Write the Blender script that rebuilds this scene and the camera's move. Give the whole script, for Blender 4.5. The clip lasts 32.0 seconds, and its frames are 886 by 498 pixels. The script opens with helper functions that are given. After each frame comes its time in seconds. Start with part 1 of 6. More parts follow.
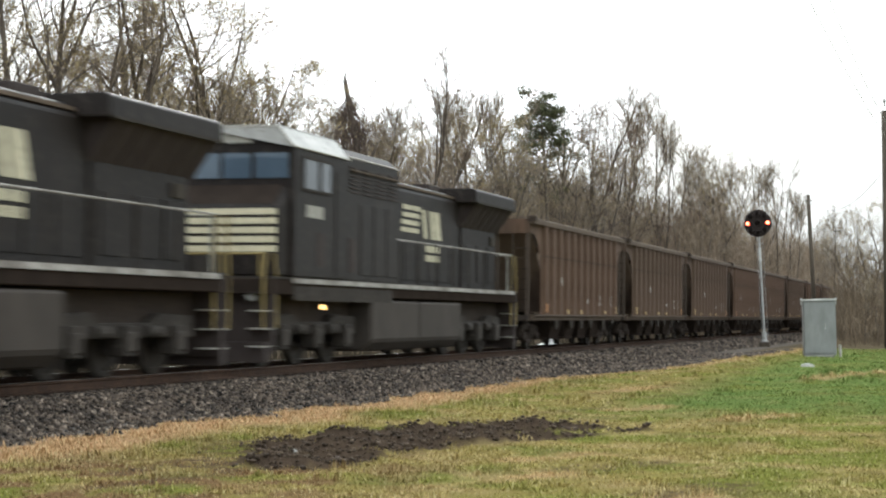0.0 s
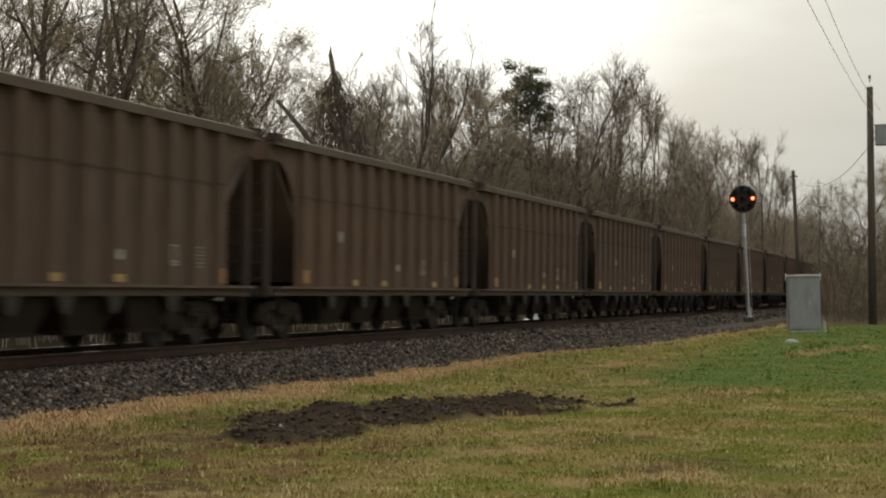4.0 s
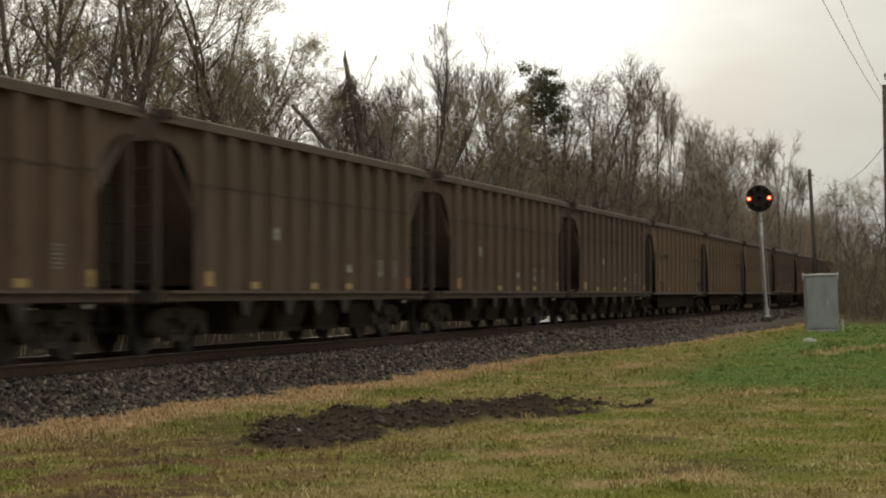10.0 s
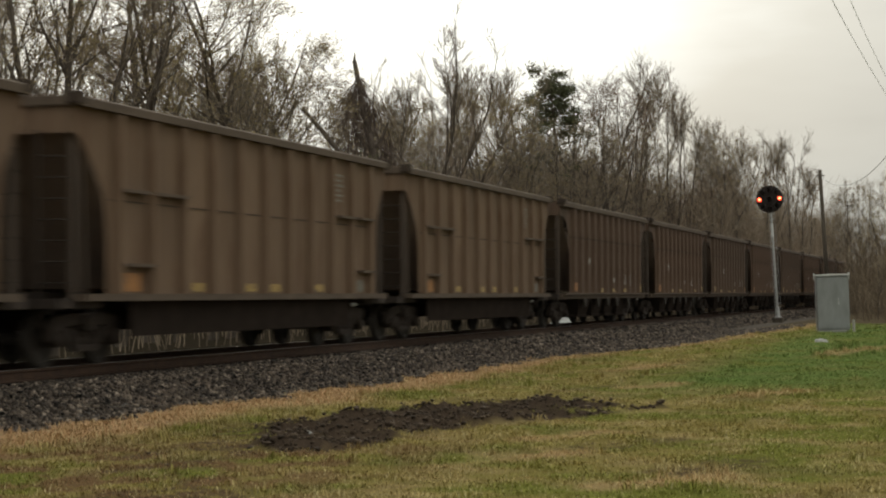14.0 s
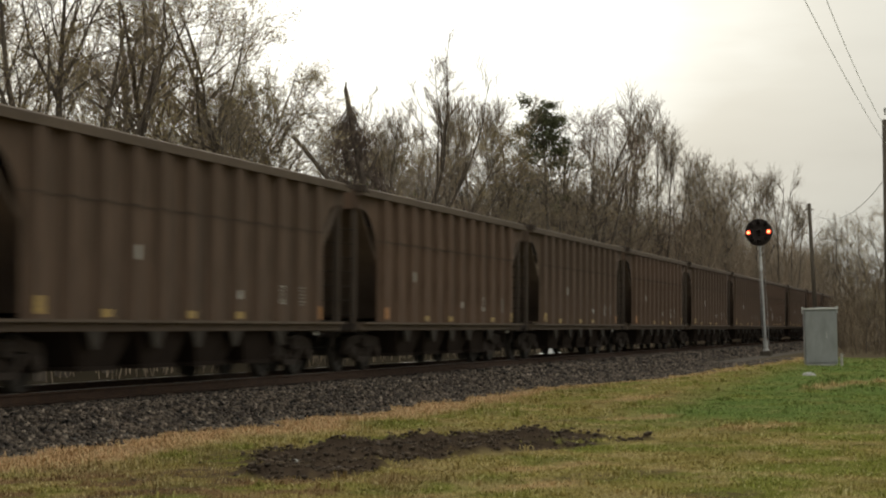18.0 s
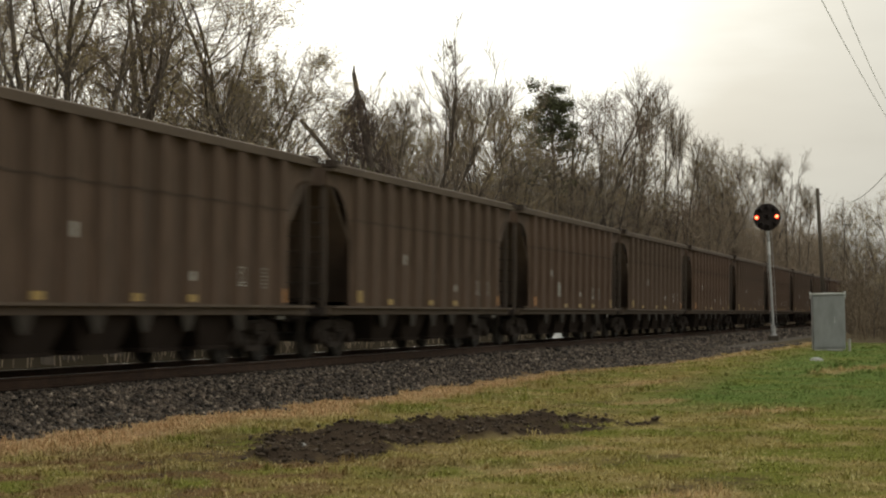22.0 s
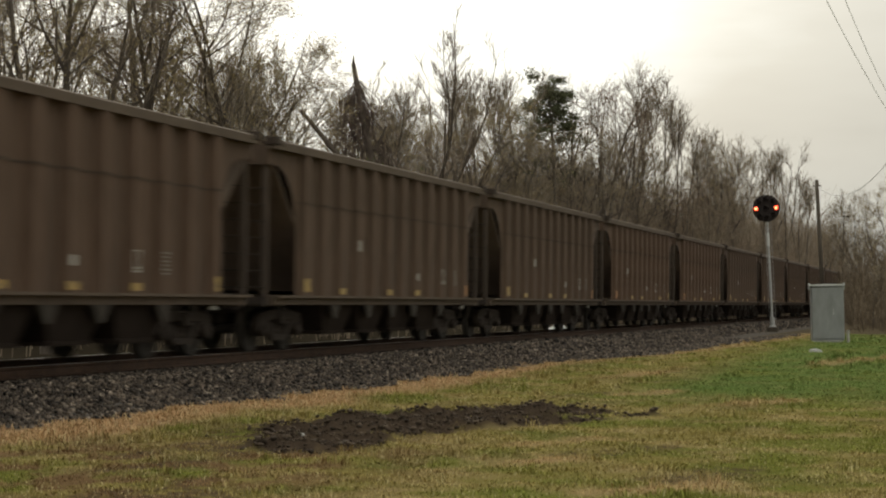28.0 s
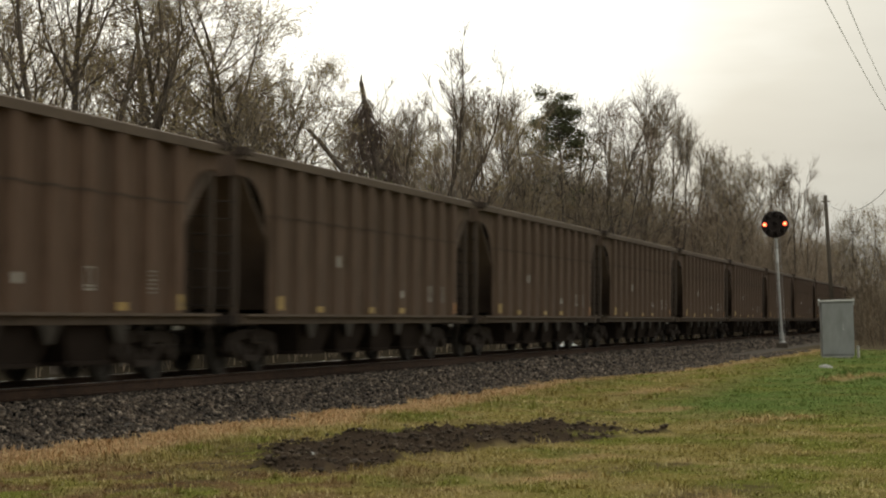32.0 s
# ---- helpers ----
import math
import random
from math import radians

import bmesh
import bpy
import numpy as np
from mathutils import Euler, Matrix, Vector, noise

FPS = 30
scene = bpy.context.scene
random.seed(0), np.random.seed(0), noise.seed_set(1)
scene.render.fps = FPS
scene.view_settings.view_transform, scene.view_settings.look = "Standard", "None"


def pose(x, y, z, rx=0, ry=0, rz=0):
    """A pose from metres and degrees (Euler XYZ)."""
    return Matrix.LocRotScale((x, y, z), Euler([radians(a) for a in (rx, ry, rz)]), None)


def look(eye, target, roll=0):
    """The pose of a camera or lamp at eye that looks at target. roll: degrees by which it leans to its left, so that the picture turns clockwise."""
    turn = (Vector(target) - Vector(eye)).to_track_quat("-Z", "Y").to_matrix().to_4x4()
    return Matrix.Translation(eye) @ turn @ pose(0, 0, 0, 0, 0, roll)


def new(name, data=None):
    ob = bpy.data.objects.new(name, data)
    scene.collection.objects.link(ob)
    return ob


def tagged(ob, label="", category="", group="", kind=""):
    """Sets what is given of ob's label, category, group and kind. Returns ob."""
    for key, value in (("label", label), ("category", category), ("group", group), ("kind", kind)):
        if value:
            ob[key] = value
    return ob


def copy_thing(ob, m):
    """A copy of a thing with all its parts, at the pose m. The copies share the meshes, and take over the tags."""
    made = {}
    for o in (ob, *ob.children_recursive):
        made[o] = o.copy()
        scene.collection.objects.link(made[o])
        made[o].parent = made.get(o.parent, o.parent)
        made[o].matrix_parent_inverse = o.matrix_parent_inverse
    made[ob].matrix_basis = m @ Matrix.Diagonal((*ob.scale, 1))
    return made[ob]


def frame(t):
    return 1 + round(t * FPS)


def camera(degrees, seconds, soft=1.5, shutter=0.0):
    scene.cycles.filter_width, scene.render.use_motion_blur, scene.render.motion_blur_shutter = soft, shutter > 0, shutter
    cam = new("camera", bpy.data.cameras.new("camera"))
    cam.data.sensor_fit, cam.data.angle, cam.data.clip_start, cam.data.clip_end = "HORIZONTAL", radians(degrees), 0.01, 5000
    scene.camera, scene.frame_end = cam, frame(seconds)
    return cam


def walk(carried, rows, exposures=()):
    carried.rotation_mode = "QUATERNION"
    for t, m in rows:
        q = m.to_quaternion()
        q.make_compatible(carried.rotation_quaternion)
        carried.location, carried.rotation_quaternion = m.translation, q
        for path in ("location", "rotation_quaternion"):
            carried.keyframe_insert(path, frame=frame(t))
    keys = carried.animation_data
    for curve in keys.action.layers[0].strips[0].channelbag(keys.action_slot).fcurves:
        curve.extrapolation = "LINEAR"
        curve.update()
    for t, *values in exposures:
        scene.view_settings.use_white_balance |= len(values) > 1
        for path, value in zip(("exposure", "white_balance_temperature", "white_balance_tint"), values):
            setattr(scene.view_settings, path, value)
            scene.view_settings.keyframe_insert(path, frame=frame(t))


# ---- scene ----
# Carried camera: it stays on one spot and only turns a little.
# World: x runs along the track away from the camera, y across it, z = 0 is the top of the rails.
EYE = (0.0, -13.85, 1.02)
PATH = [
    (0.0, 16.053, 2.070, 0.448), (0.5, 15.887, 1.779, 0.398), (1.0, 15.789, 1.641, 0.359), (1.5, 15.748, 1.524, 0.544),
    (2.0, 15.775, 1.448, 0.544), (2.5, 15.724, 1.416, 0.491), (3.0, 15.609, 1.385, 0.550), (3.5, 15.584, 1.315, 0.561),
    (5.5, 15.634, 1.247, 0.504), (6.0, 15.703, 1.258, 0.429), (6.5, 15.830, 1.248, 0.419), (7.0, 15.957, 1.260, 0.292),
    (7.5, 16.054, 1.320, 0.100), (8.0, 16.094, 1.368, 0.011), (8.5, 16.104, 1.399, -0.014), (9.0, 16.025, 1.386, 0.053),
    (9.5, 15.982, 1.370, 0.031), (10.0, 16.101, 1.380, -0.041), (10.5, 16.113, 1.385, -0.095), (11.0, 16.123, 1.446, -0.068),
    (11.5, 16.084, 1.510, -0.066), (12.0, 16.079, 1.462, -0.075), (12.5, 16.181, 1.450, -0.000), (13.0, 16.260, 1.450, 0.000),
    (13.5, 16.349, 1.417, -0.229), (14.0, 16.425, 1.446, -0.292), (14.5, 16.473, 1.589, -0.293), (16.5, 16.147, 2.412, -0.227),
    (17.0, 16.059, 2.428, -0.039), (17.5, 16.026, 2.442, 0.170), (18.0, 16.086, 2.365, 0.356), (18.5, 16.117, 2.368, 0.427),
    (19.0, 16.146, 2.297, 0.369), (19.5, 16.241, 2.192, 0.216), (20.0, 16.279, 2.109, 0.099), (20.5, 16.337, 2.069, 0.125),
    (21.0, 16.376, 2.007, 0.277), (21.5, 16.380, 1.935, 0.387), (22.0, 16.329, 1.873, 0.467), (22.5, 16.203, 1.919, 0.550),
    (23.0, 16.148, 1.916, 0.690), (23.5, 16.152, 1.883, 0.794), (24.0, 16.110, 1.911, 0.825), (24.5, 16.057, 1.936, 0.949),
    (25.0, 16.160, 1.855, 0.978), (25.5, 16.256, 1.688, 0.946), (27.5, 16.293, 1.557, 0.659), (28.0, 16.299, 1.575, 0.601),
    (28.5, 16.274, 1.806, 0.503), (29.0, 16.194, 1.964, 0.421), (29.5, 16.193, 1.962, 0.410), (30.0, 16.284, 1.933, 0.355),
    (30.5, 16.460, 1.856, 0.294), (31.0, 16.560, 1.815, 0.261), (31.5, 16.591, 1.949, 0.223), (32.0, 16.578, 2.136, 0.255),
]

cam = camera(27.2, 32.0, soft=2.1, shutter=0.7)
walk(cam, [(t, pose(*EYE, 90 + pitch, 0, turn - 90) @ pose(0, 0, 0, 0, 0, roll)) for t, turn, pitch, roll in PATH],
     exposures=[(0.0, 1.12, 6200, 10), (0.3, 0.62, 6400, 10), (0.6, 0.25, 6450, 10), (1.0, -0.16, 6750, 10), (1.5, 0.05, 6900, 10), (14.0, 0.05, 7000, 10), (18.0, 0.09, 7050, 10), (32.0, 0.07, 7150, 10)])

# ---- light: overcast day, brightest ahead over the woods ----
SUN_ELEVATION, SUN_AZIMUTH = 24.0, 22.0
world = bpy.data.worlds.new("sky")
scene.world = world
world.use_nodes = True
wn, wl = world.node_tree.nodes, world.node_tree.links
wn.clear()
w_out = wn.new("ShaderNodeOutputWorld")
w_sky = wn.new("ShaderNodeTexSky")
w_sky.sky_type = "NISHITA"
w_sky.sun_disc = False
w_sky.sun_elevation = radians(SUN_ELEVATION)
w_sky.sun_rotation = radians(90 - SUN_AZIMUTH)
w_sky.dust_density = 6.0
w_back = wn.new("ShaderNodeBackground")
w_back.inputs["Strength"].default_value = 0.09
wl.new(w_sky.outputs["Color"], w_back.inputs["Color"])
w_co = wn.new("ShaderNodeTexCoord")
w_map = wn.new("ShaderNodeMapping")
w_map.inputs["Scale"].default_value = (1.0, 1.0, 5.0)
wl.new(w_co.outputs["Generated"], w_map.inputs["Vector"])
w_noise = wn.new("ShaderNodeTexNoise")
w_noise.inputs["Scale"].default_value = 4.0
w_noise.inputs["Detail"].default_value = 5.0
w_noise.inputs["Roughness"].default_value = 0.5
wl.new(w_map.outputs["Vector"], w_noise.inputs["Vector"])
# the veiled sun: cloud is thinner and brighter towards it
w_dot = wn.new("ShaderNodeVectorMath")
w_dot.operation = "DOT_PRODUCT"
w_dot.inputs[1].default_value = (math.cos(radians(SUN_ELEVATION)) * math.cos(radians(SUN_AZIMUTH)),
                                 math.cos(radians(SUN_ELEVATION)) * math.sin(radians(SUN_AZIMUTH)), math.sin(radians(SUN_ELEVATION)))
wl.new(w_co.outputs["Generated"], w_dot.inputs[0])
w_glow = wn.new("ShaderNodeMapRange")
w_glow.interpolation_type = "SMOOTHSTEP"
for k, v in (("From Min", 0.90), ("From Max", 0.992), ("To Min", 0.0), ("To Max", 0.30)):
    w_glow.inputs[k].default_value = v
wl.new(w_dot.outputs["Value"], w_glow.inputs["Value"])
w_sum = wn.new("ShaderNodeMath")
w_sum.operation = "ADD"
w_soft = wn.new("ShaderNodeMapRange")
for k, v in (("From Min", 0.0), ("From Max", 1.0), ("To Min", 0.26), ("To Max", 0.76)):
    w_soft.inputs[k].default_value = v
wl.new(w_noise.outputs["Fac"], w_soft.inputs["Value"])
wl.new(w_soft.outputs["Result"], w_sum.inputs[0])
wl.new(w_glow.outputs["Result"], w_sum.inputs[1])
# a thin place in the cloud just over the woods
w_dot2 = wn.new("ShaderNodeVectorMath")
w_dot2.operation = "DOT_PRODUCT"
w_dot2.inputs[1].default_value = (math.cos(radians(6.0)) * math.cos(radians(18.5)), math.cos(radians(6.0)) * math.sin(radians(18.5)), math.sin(radians(6.0)))
wl.new(w_co.outputs["Generated"], w_dot2.inputs[0])
w_thin = wn.new("ShaderNodeMapRange")
w_thin.interpolation_type = "SMOOTHSTEP"
for k, v in (("From Min", 0.980), ("From Max", 0.9995), ("To Min", 0.0), ("To Max", 0.27)):
    w_thin.inputs[k].default_value = v
wl.new(w_dot2.outputs["Value"], w_thin.inputs["Value"])
w_sum2 = wn.new("ShaderNodeMath")
w_sum2.operation = "ADD"
wl.new(w_sum.outputs["Value"], w_sum2.inputs[0])
wl.new(w_thin.outputs["Result"], w_sum2.inputs[1])
w_ramp = wn.new("ShaderNodeValToRGB")
w_ramp.color_ramp.elements[0].position, w_ramp.color_ramp.elements[0].color = 0.34, (0.400, 0.432, 0.438, 1)
w_ramp.color_ramp.elements[1].position, w_ramp.color_ramp.elements[1].color = 0.96, (0.93, 1.03, 1.08, 1)
mid = w_ramp.color_ramp.elements.new(0.60)
mid.color = (0.528, 0.570, 0.572, 1)
wl.new(w_sum2.outputs["Value"], w_ramp.inputs["Fac"])
# an overcast sky grows brighter towards the zenith
w_sep = wn.new("ShaderNodeSeparateXYZ")
wl.new(w_co.outputs["Generated"], w_sep.inputs[0])
w_high = wn.new("ShaderNodeMapRange")
for k, v in (("From Min", 0.0), ("From Max", 1.0), ("To Min", 0.92), ("To Max", 2.6)):
    w_high.inputs[k].default_value = v
wl.new(w_sep.outputs["Z"], w_high.inputs["Value"])
w_cloud = wn.new("ShaderNodeBackground")
wl.new(w_high.outputs["Result"], w_cloud.inputs["Strength"])
wl.new(w_ramp.outputs["Color"], w_cloud.inputs["Color"])
w_mix = wn.new("ShaderNodeMixShader")
w_mix.inputs["Fac"].default_value = 0.92
wl.new(w_back.outputs["Background"], w_mix.inputs[1])
wl.new(w_cloud.outputs["Background"], w_mix.inputs[2])
wl.new(w_mix.outputs["Shader"], w_out.inputs["Surface"])

sun = bpy.data.lights.new("sun", "SUN")
sun.energy, sun.angle, sun.color = 0.8, radians(25), (1.0, 0.96, 0.88)
sun_ob = new("sun", sun)
sun_ob.matrix_world = look((60 * math.cos(radians(SUN_AZIMUTH)), 60 * math.sin(radians(SUN_AZIMUTH)), 60 * math.tan(radians(SUN_ELEVATION))), (0, 0, 0))


# ---- materials ----
def mat(name, c1, c2, scale=3.0, rough=0.8, metal=0.0, bump=0.25, stretch=(1, 1, 1), c3=None, fine=40.0, amount=0.55, vary=0.0, island=False, bump_scale=0.02, sheen=None, streak=False):
    """Two-scale procedural surface: c1 and c2 mixed by broad blotches, c3 as wear in fine spots."""
    m = bpy.data.materials.new(name)
    m.use_nodes = True
    n, l = m.node_tree.nodes, m.node_tree.links
    b = n["Principled BSDF"]
    co = n.new("ShaderNodeTexCoord")
    mp = n.new("ShaderNodeMapping")
    mp.inputs["Scale"].default_value = stretch
    l.new(co.outputs["Object"], mp.inputs["Vector"])
    n1 = n.new("ShaderNodeTexNoise")
    n1.inputs["Scale"].default_value, n1.inputs["Detail"].default_value, n1.inputs["Roughness"].default_value = scale, 6.0, 0.65
    n2 = n.new("ShaderNodeTexNoise")
    n2.inputs["Scale"].default_value, n2.inputs["Detail"].default_value = fine, 4.0
    l.new(mp.outputs["Vector"], n1.inputs["Vector"])
    l.new((mp.outputs["Vector"] if streak else co.outputs["Object"]), n2.inputs["Vector"])
    r1 = n.new("ShaderNodeMapRange")
    r1.inputs["From Min"].default_value, r1.inputs["From Max"].default_value = 0.32, 0.68
    l.new(n1.outputs["Fac"], r1.inputs["Value"])
    mix = n.new("ShaderNodeMix")
    mix.data_type = "RGBA"
    mix.inputs["A"].default_value, mix.inputs["B"].default_value = (*c1, 1), (*c2, 1)
    l.new(r1.outputs["Result"], mix.inputs["Factor"])
    last = mix.outputs["Result"]
    if c3:
        r2 = n.new("ShaderNodeMapRange")
        r2.inputs["From Min"].default_value, r2.inputs["From Max"].default_value = amount, amount + 0.14
        l.new(n2.outputs["Fac"], r2.inputs["Value"])
        mix2 = n.new("ShaderNodeMix")
        mix2.data_type = "RGBA"
        mix2.inputs["B"].default_value = (*c3, 1)
        l.new(last, mix2.inputs["A"])
        l.new(r2.outputs["Result"], mix2.inputs["Factor"])
        last = mix2.outputs["Result"]
    if vary:
        src = n.new("ShaderNodeNewGeometry") if island else n.new("ShaderNodeObjectInfo")
        r3 = n.new("ShaderNodeMapRange")
        r3.inputs["To Min"].default_value, r3.inputs["To Max"].default_value = 1 - vary, 1 + vary
        l.new(src.outputs["Random Per Island" if island else "Random"], r3.inputs["Value"])
        hsv = n.new("ShaderNodeHueSaturation")
        l.new(last, hsv.inputs["Color"])
        l.new(r3.outputs["Result"], hsv.inputs["Value"])
        last = hsv.outputs["Color"]
    l.new(last, b.inputs["Base Color"])
    b.inputs["Roughness"].default_value, b.inputs["Metallic"].default_value = rough, metal
    b.inputs["Specular IOR Level"].default_value = sheen if sheen is not None else (0.12 if rough > 0.7 else 0.4)
    if bump:
        bp = n.new("ShaderNodeBump")
        bp.inputs["Strength"].default_value, bp.inputs["Distance"].default_value = bump, bump_scale
        l.new(n2.outputs["Fac"], bp.inputs["Height"])
        l.new(bp.outputs["Normal"], b.inputs["Normal"])
    return m


def glow(name, colour, strength):
    m = bpy.data.materials.new(name)
    m.use_nodes = True
    b = m.node_tree.nodes["Principled BSDF"]
    b.inputs["Base Color"].default_value = (*colour, 1)
    b.inputs["Emission Color"].default_value = (*colour, 1)
    b.inputs["Emission Strength"].default_value = strength
    return m


M_CAR = [mat("car_paint_brown", (0.144, 0.088, 0.059), (0.074, 0.049, 0.035), 1.1, 0.75, 0.0, 0.3, (1.6, 1.6, 0.22), (0.085, 0.052, 0.034), 6, 0.52, streak=True),
         mat("car_paint_grey_brown", (0.134, 0.086, 0.059), (0.068, 0.048, 0.036), 1.3, 0.78, 0.0, 0.3, (1.6, 1.6, 0.22), (0.082, 0.055, 0.038), 5, 0.50, streak=True),
         mat("car_paint_rusty", (0.136, 0.085, 0.058), (0.070, 0.047, 0.034), 0.9, 0.75, 0.0, 0.3, (1.4, 1.4, 0.2), (0.086, 0.053, 0.035), 7, 0.52, streak=True)]
M_SILLWHITE = mat("dirty_white_sill", (0.44, 0.41, 0.37), (0.17, 0.15, 0.13), 1.6, 0.75, c3=(0.10, 0.085, 0.07), fine=10)
M_SEAM = mat("seam_grime", (0.060, 0.043, 0.032), (0.045, 0.033, 0.026), 3.0, 0.9, bump=0)
# End posts darker than the paint: shade of the recess in their colour.
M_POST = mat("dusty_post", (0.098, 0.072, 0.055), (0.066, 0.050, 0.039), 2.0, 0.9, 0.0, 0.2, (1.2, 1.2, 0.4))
M_WELD = mat("weld_grime", (0.088, 0.061, 0.044), (0.060, 0.043, 0.032), 0.8, 0.9, bump=0)
M_TAN = mat("car_paint_tan", (0.196, 0.128, 0.083), (0.128, 0.084, 0.056), 0.9, 0.75, 0.0, 0.3, (1.2, 1.2, 0.25), (0.132, 0.080, 0.050), 3, 0.50, streak=True)
M_CHORD = mat("dusty_steel", (0.128, 0.094, 0.069), (0.086, 0.063, 0.047), 2.0, 0.8, 0.0, 0.3, (0.6, 1, 1), None, 20)
M_UNDER = mat("grimy_underframe", (0.058, 0.044, 0.036), (0.037, 0.029, 0.024), 3.0, 0.95, 0.0, 0.4, c3=(0.068, 0.051, 0.040), fine=15)
M_WHEEL = mat("wheel_steel", (0.060, 0.050, 0.042), (0.040, 0.034, 0.029), 5.0, 0.75, 0.2, 0.2)
M_GUSSET = mat("dusty_gusset", (0.070, 0.058, 0.047), (0.045, 0.038, 0.031), 4.0, 0.9)
# End slope colour lightened to offset the shade of the deep recess.
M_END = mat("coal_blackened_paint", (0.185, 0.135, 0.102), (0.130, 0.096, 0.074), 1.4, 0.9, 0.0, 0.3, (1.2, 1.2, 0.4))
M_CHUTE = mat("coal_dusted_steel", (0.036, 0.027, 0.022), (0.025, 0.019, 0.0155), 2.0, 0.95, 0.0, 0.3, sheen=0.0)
M_COAL = mat("coal", (0.018, 0.017, 0.017), (0.035, 0.033, 0.032), 9.0, 0.6, 0.0, 0.8, fine=12, bump_scale=0.08)
M_WHITE = mat("aged_white_paint", (0.42, 0.40, 0.35), (0.27, 0.25, 0.21), 5.0, 0.7, c3=(0.22, 0.18, 0.14), fine=25)
M_STENCIL = mat("worn_stencil_paint", (0.26, 0.24, 0.205), (0.17, 0.15, 0.125), 6.0, 0.8, c3=(0.10, 0.08, 0.06), fine=20)
M_YELLOW = mat("reflector_yellow", (0.46, 0.29, 0.07), (0.30, 0.19, 0.055), 8.0, 0.5, c3=(0.15, 0.10, 0.055), fine=22, amount=0.5)
M_ORANGE = mat("reflector_orange", (0.42, 0.17, 0.035), (0.30, 0.12, 0.03), 8.0, 0.5, c3=(0.14, 0.08, 0.045), fine=30)
M_RAIL = mat("rusty_rail", (0.074, 0.042, 0.027), (0.046, 0.028, 0.020), 6.0, 0.8, 0.0, 0.3)
M_RAILTOP = mat("polished_rail", (0.42, 0.41, 0.40), (0.32, 0.31, 0.30), 6.0, 0.3, 0.9, 0.1)
M_TIE = mat("creosoted_tie", (0.060, 0.048, 0.038), (0.035, 0.028, 0.023), 8.0, 0.9, stretch=(3, 0.4, 3), vary=0.3)
M_STONE = mat("ballast_stone", (0.092, 0.069, 0.052), (0.032, 0.0255, 0.021), 2.0, 0.85, 0, 0.2, c3=(0.23, 0.182, 0.140), fine=9, vary=0.9, island=True)
M_CLOD = mat("wet_soil", (0.052, 0.037, 0.025), (0.082, 0.058, 0.040), 6.0, 0.9, 0, 0.5, vary=0.5, island=True)
M_STONE_BED = mat("ballast_bed", (0.100, 0.086, 0.074), (0.046, 0.041, 0.037), 9.0, 0.9, 0, 0.8, c3=(0.15, 0.135, 0.12), fine=22, amount=0.55, bump_scale=0.05)
M_BARK = mat("bark", (0.135, 0.108, 0.084), (0.078, 0.062, 0.050), 1.5, 0.95, 0, 0.5, (4, 4, 0.8), (0.19, 0.168, 0.138), 6, 0.62)
M_TWIG = mat("twig", (0.245, 0.190, 0.138), (0.160, 0.124, 0.092), 0.6, 0.95, 0, 0.0, vary=0.25, island=True)
M_TWIG_PALE = mat("pale_twig", (0.290, 0.232, 0.170), (0.190, 0.152, 0.114), 0.6, 0.95, 0, 0.0, vary=0.25, island=True)
M_BUD = mat("spring_bud", (0.400, 0.315, 0.150), (0.280, 0.205, 0.105), 0.5, 0.9, 0, 0.0, vary=0.35, island=True)
M_BUD_RED = mat("red_bud", (0.205, 0.112, 0.080), (0.150, 0.088, 0.062), 0.5, 0.9, 0, 0.0, vary=0.35, island=True)
M_NEEDLE = mat("pine_needle", (0.112, 0.114, 0.058), (0.066, 0.070, 0.038), 0.7, 0.9, 0, 0.0, vary=0.35, island=True)
M_IVY = mat("ivy_leaf", (0.120, 0.125, 0.050), (0.080, 0.078, 0.036), 0.7, 0.8, 0, 0.0, vary=0.35, island=True)
M_VINE = mat("dry_vine", (0.135, 0.100, 0.080), (0.085, 0.064, 0.052), 0.7, 0.95, 0, 0.0, vary=0.3, island=True)
# Pale stems: the distance haze over the wood put into their colour.
M_BRUSH = mat("brush_stem", (0.300, 0.226, 0.158), (0.185, 0.142, 0.103), 0.3, 0.95, 0, 0.0, vary=0.35, island=True)
M_THICKET = mat("thicket_stem", (0.190, 0.142, 0.095), (0.110, 0.084, 0.058), 0.3, 0.95, 0, 0.0, vary=0.35, island=True)
M_GALV = mat("galvanised_sheet", (0.300, 0.300, 0.295), (0.215, 0.215, 0.210), 2.5, 0.45, 0.55, 0.1, (1, 1, 0.4), (0.24, 0.23, 0.22), 18, 0.62)
M_ALU = mat("aluminium_paint", (0.48, 0.47, 0.45), (0.36, 0.35, 0.33), 5.0, 0.55, 0.3, 0.1, c3=(0.2, 0.17, 0.14), fine=20)
M_BLACK = mat("signal_black", (0.042, 0.032, 0.029), (0.055, 0.043, 0.038), 4.0, 0.75)
M_SACK = mat("white_plastic", (0.62, 0.61, 0.58), (0.48, 0.47, 0.44), 4.0, 0.6)
M_POLE = mat("weathered_pole", (0.105, 0.085, 0.064), (0.062, 0.050, 0.039), 3.0, 0.92, 0, 0.5, (5, 5, 0.3))
M_CONC = mat("concrete", (0.34, 0.33, 0.30), (0.24, 0.23, 0.21), 4.0, 0.9)
M_WIRE = mat("wire", (0.58, 0.58, 0.57), (0.48, 0.48, 0.47), 4.0, 0.5, bump=0)
M_LOCO = mat("loco_black", (0.022, 0.0168, 0.0146), (0.015, 0.0117, 0.0103), 1.2, 0.55, 0, 0.1, (1, 1, 0.4), (0.036, 0.029, 0.024), 6, 0.54, sheen=0.13)
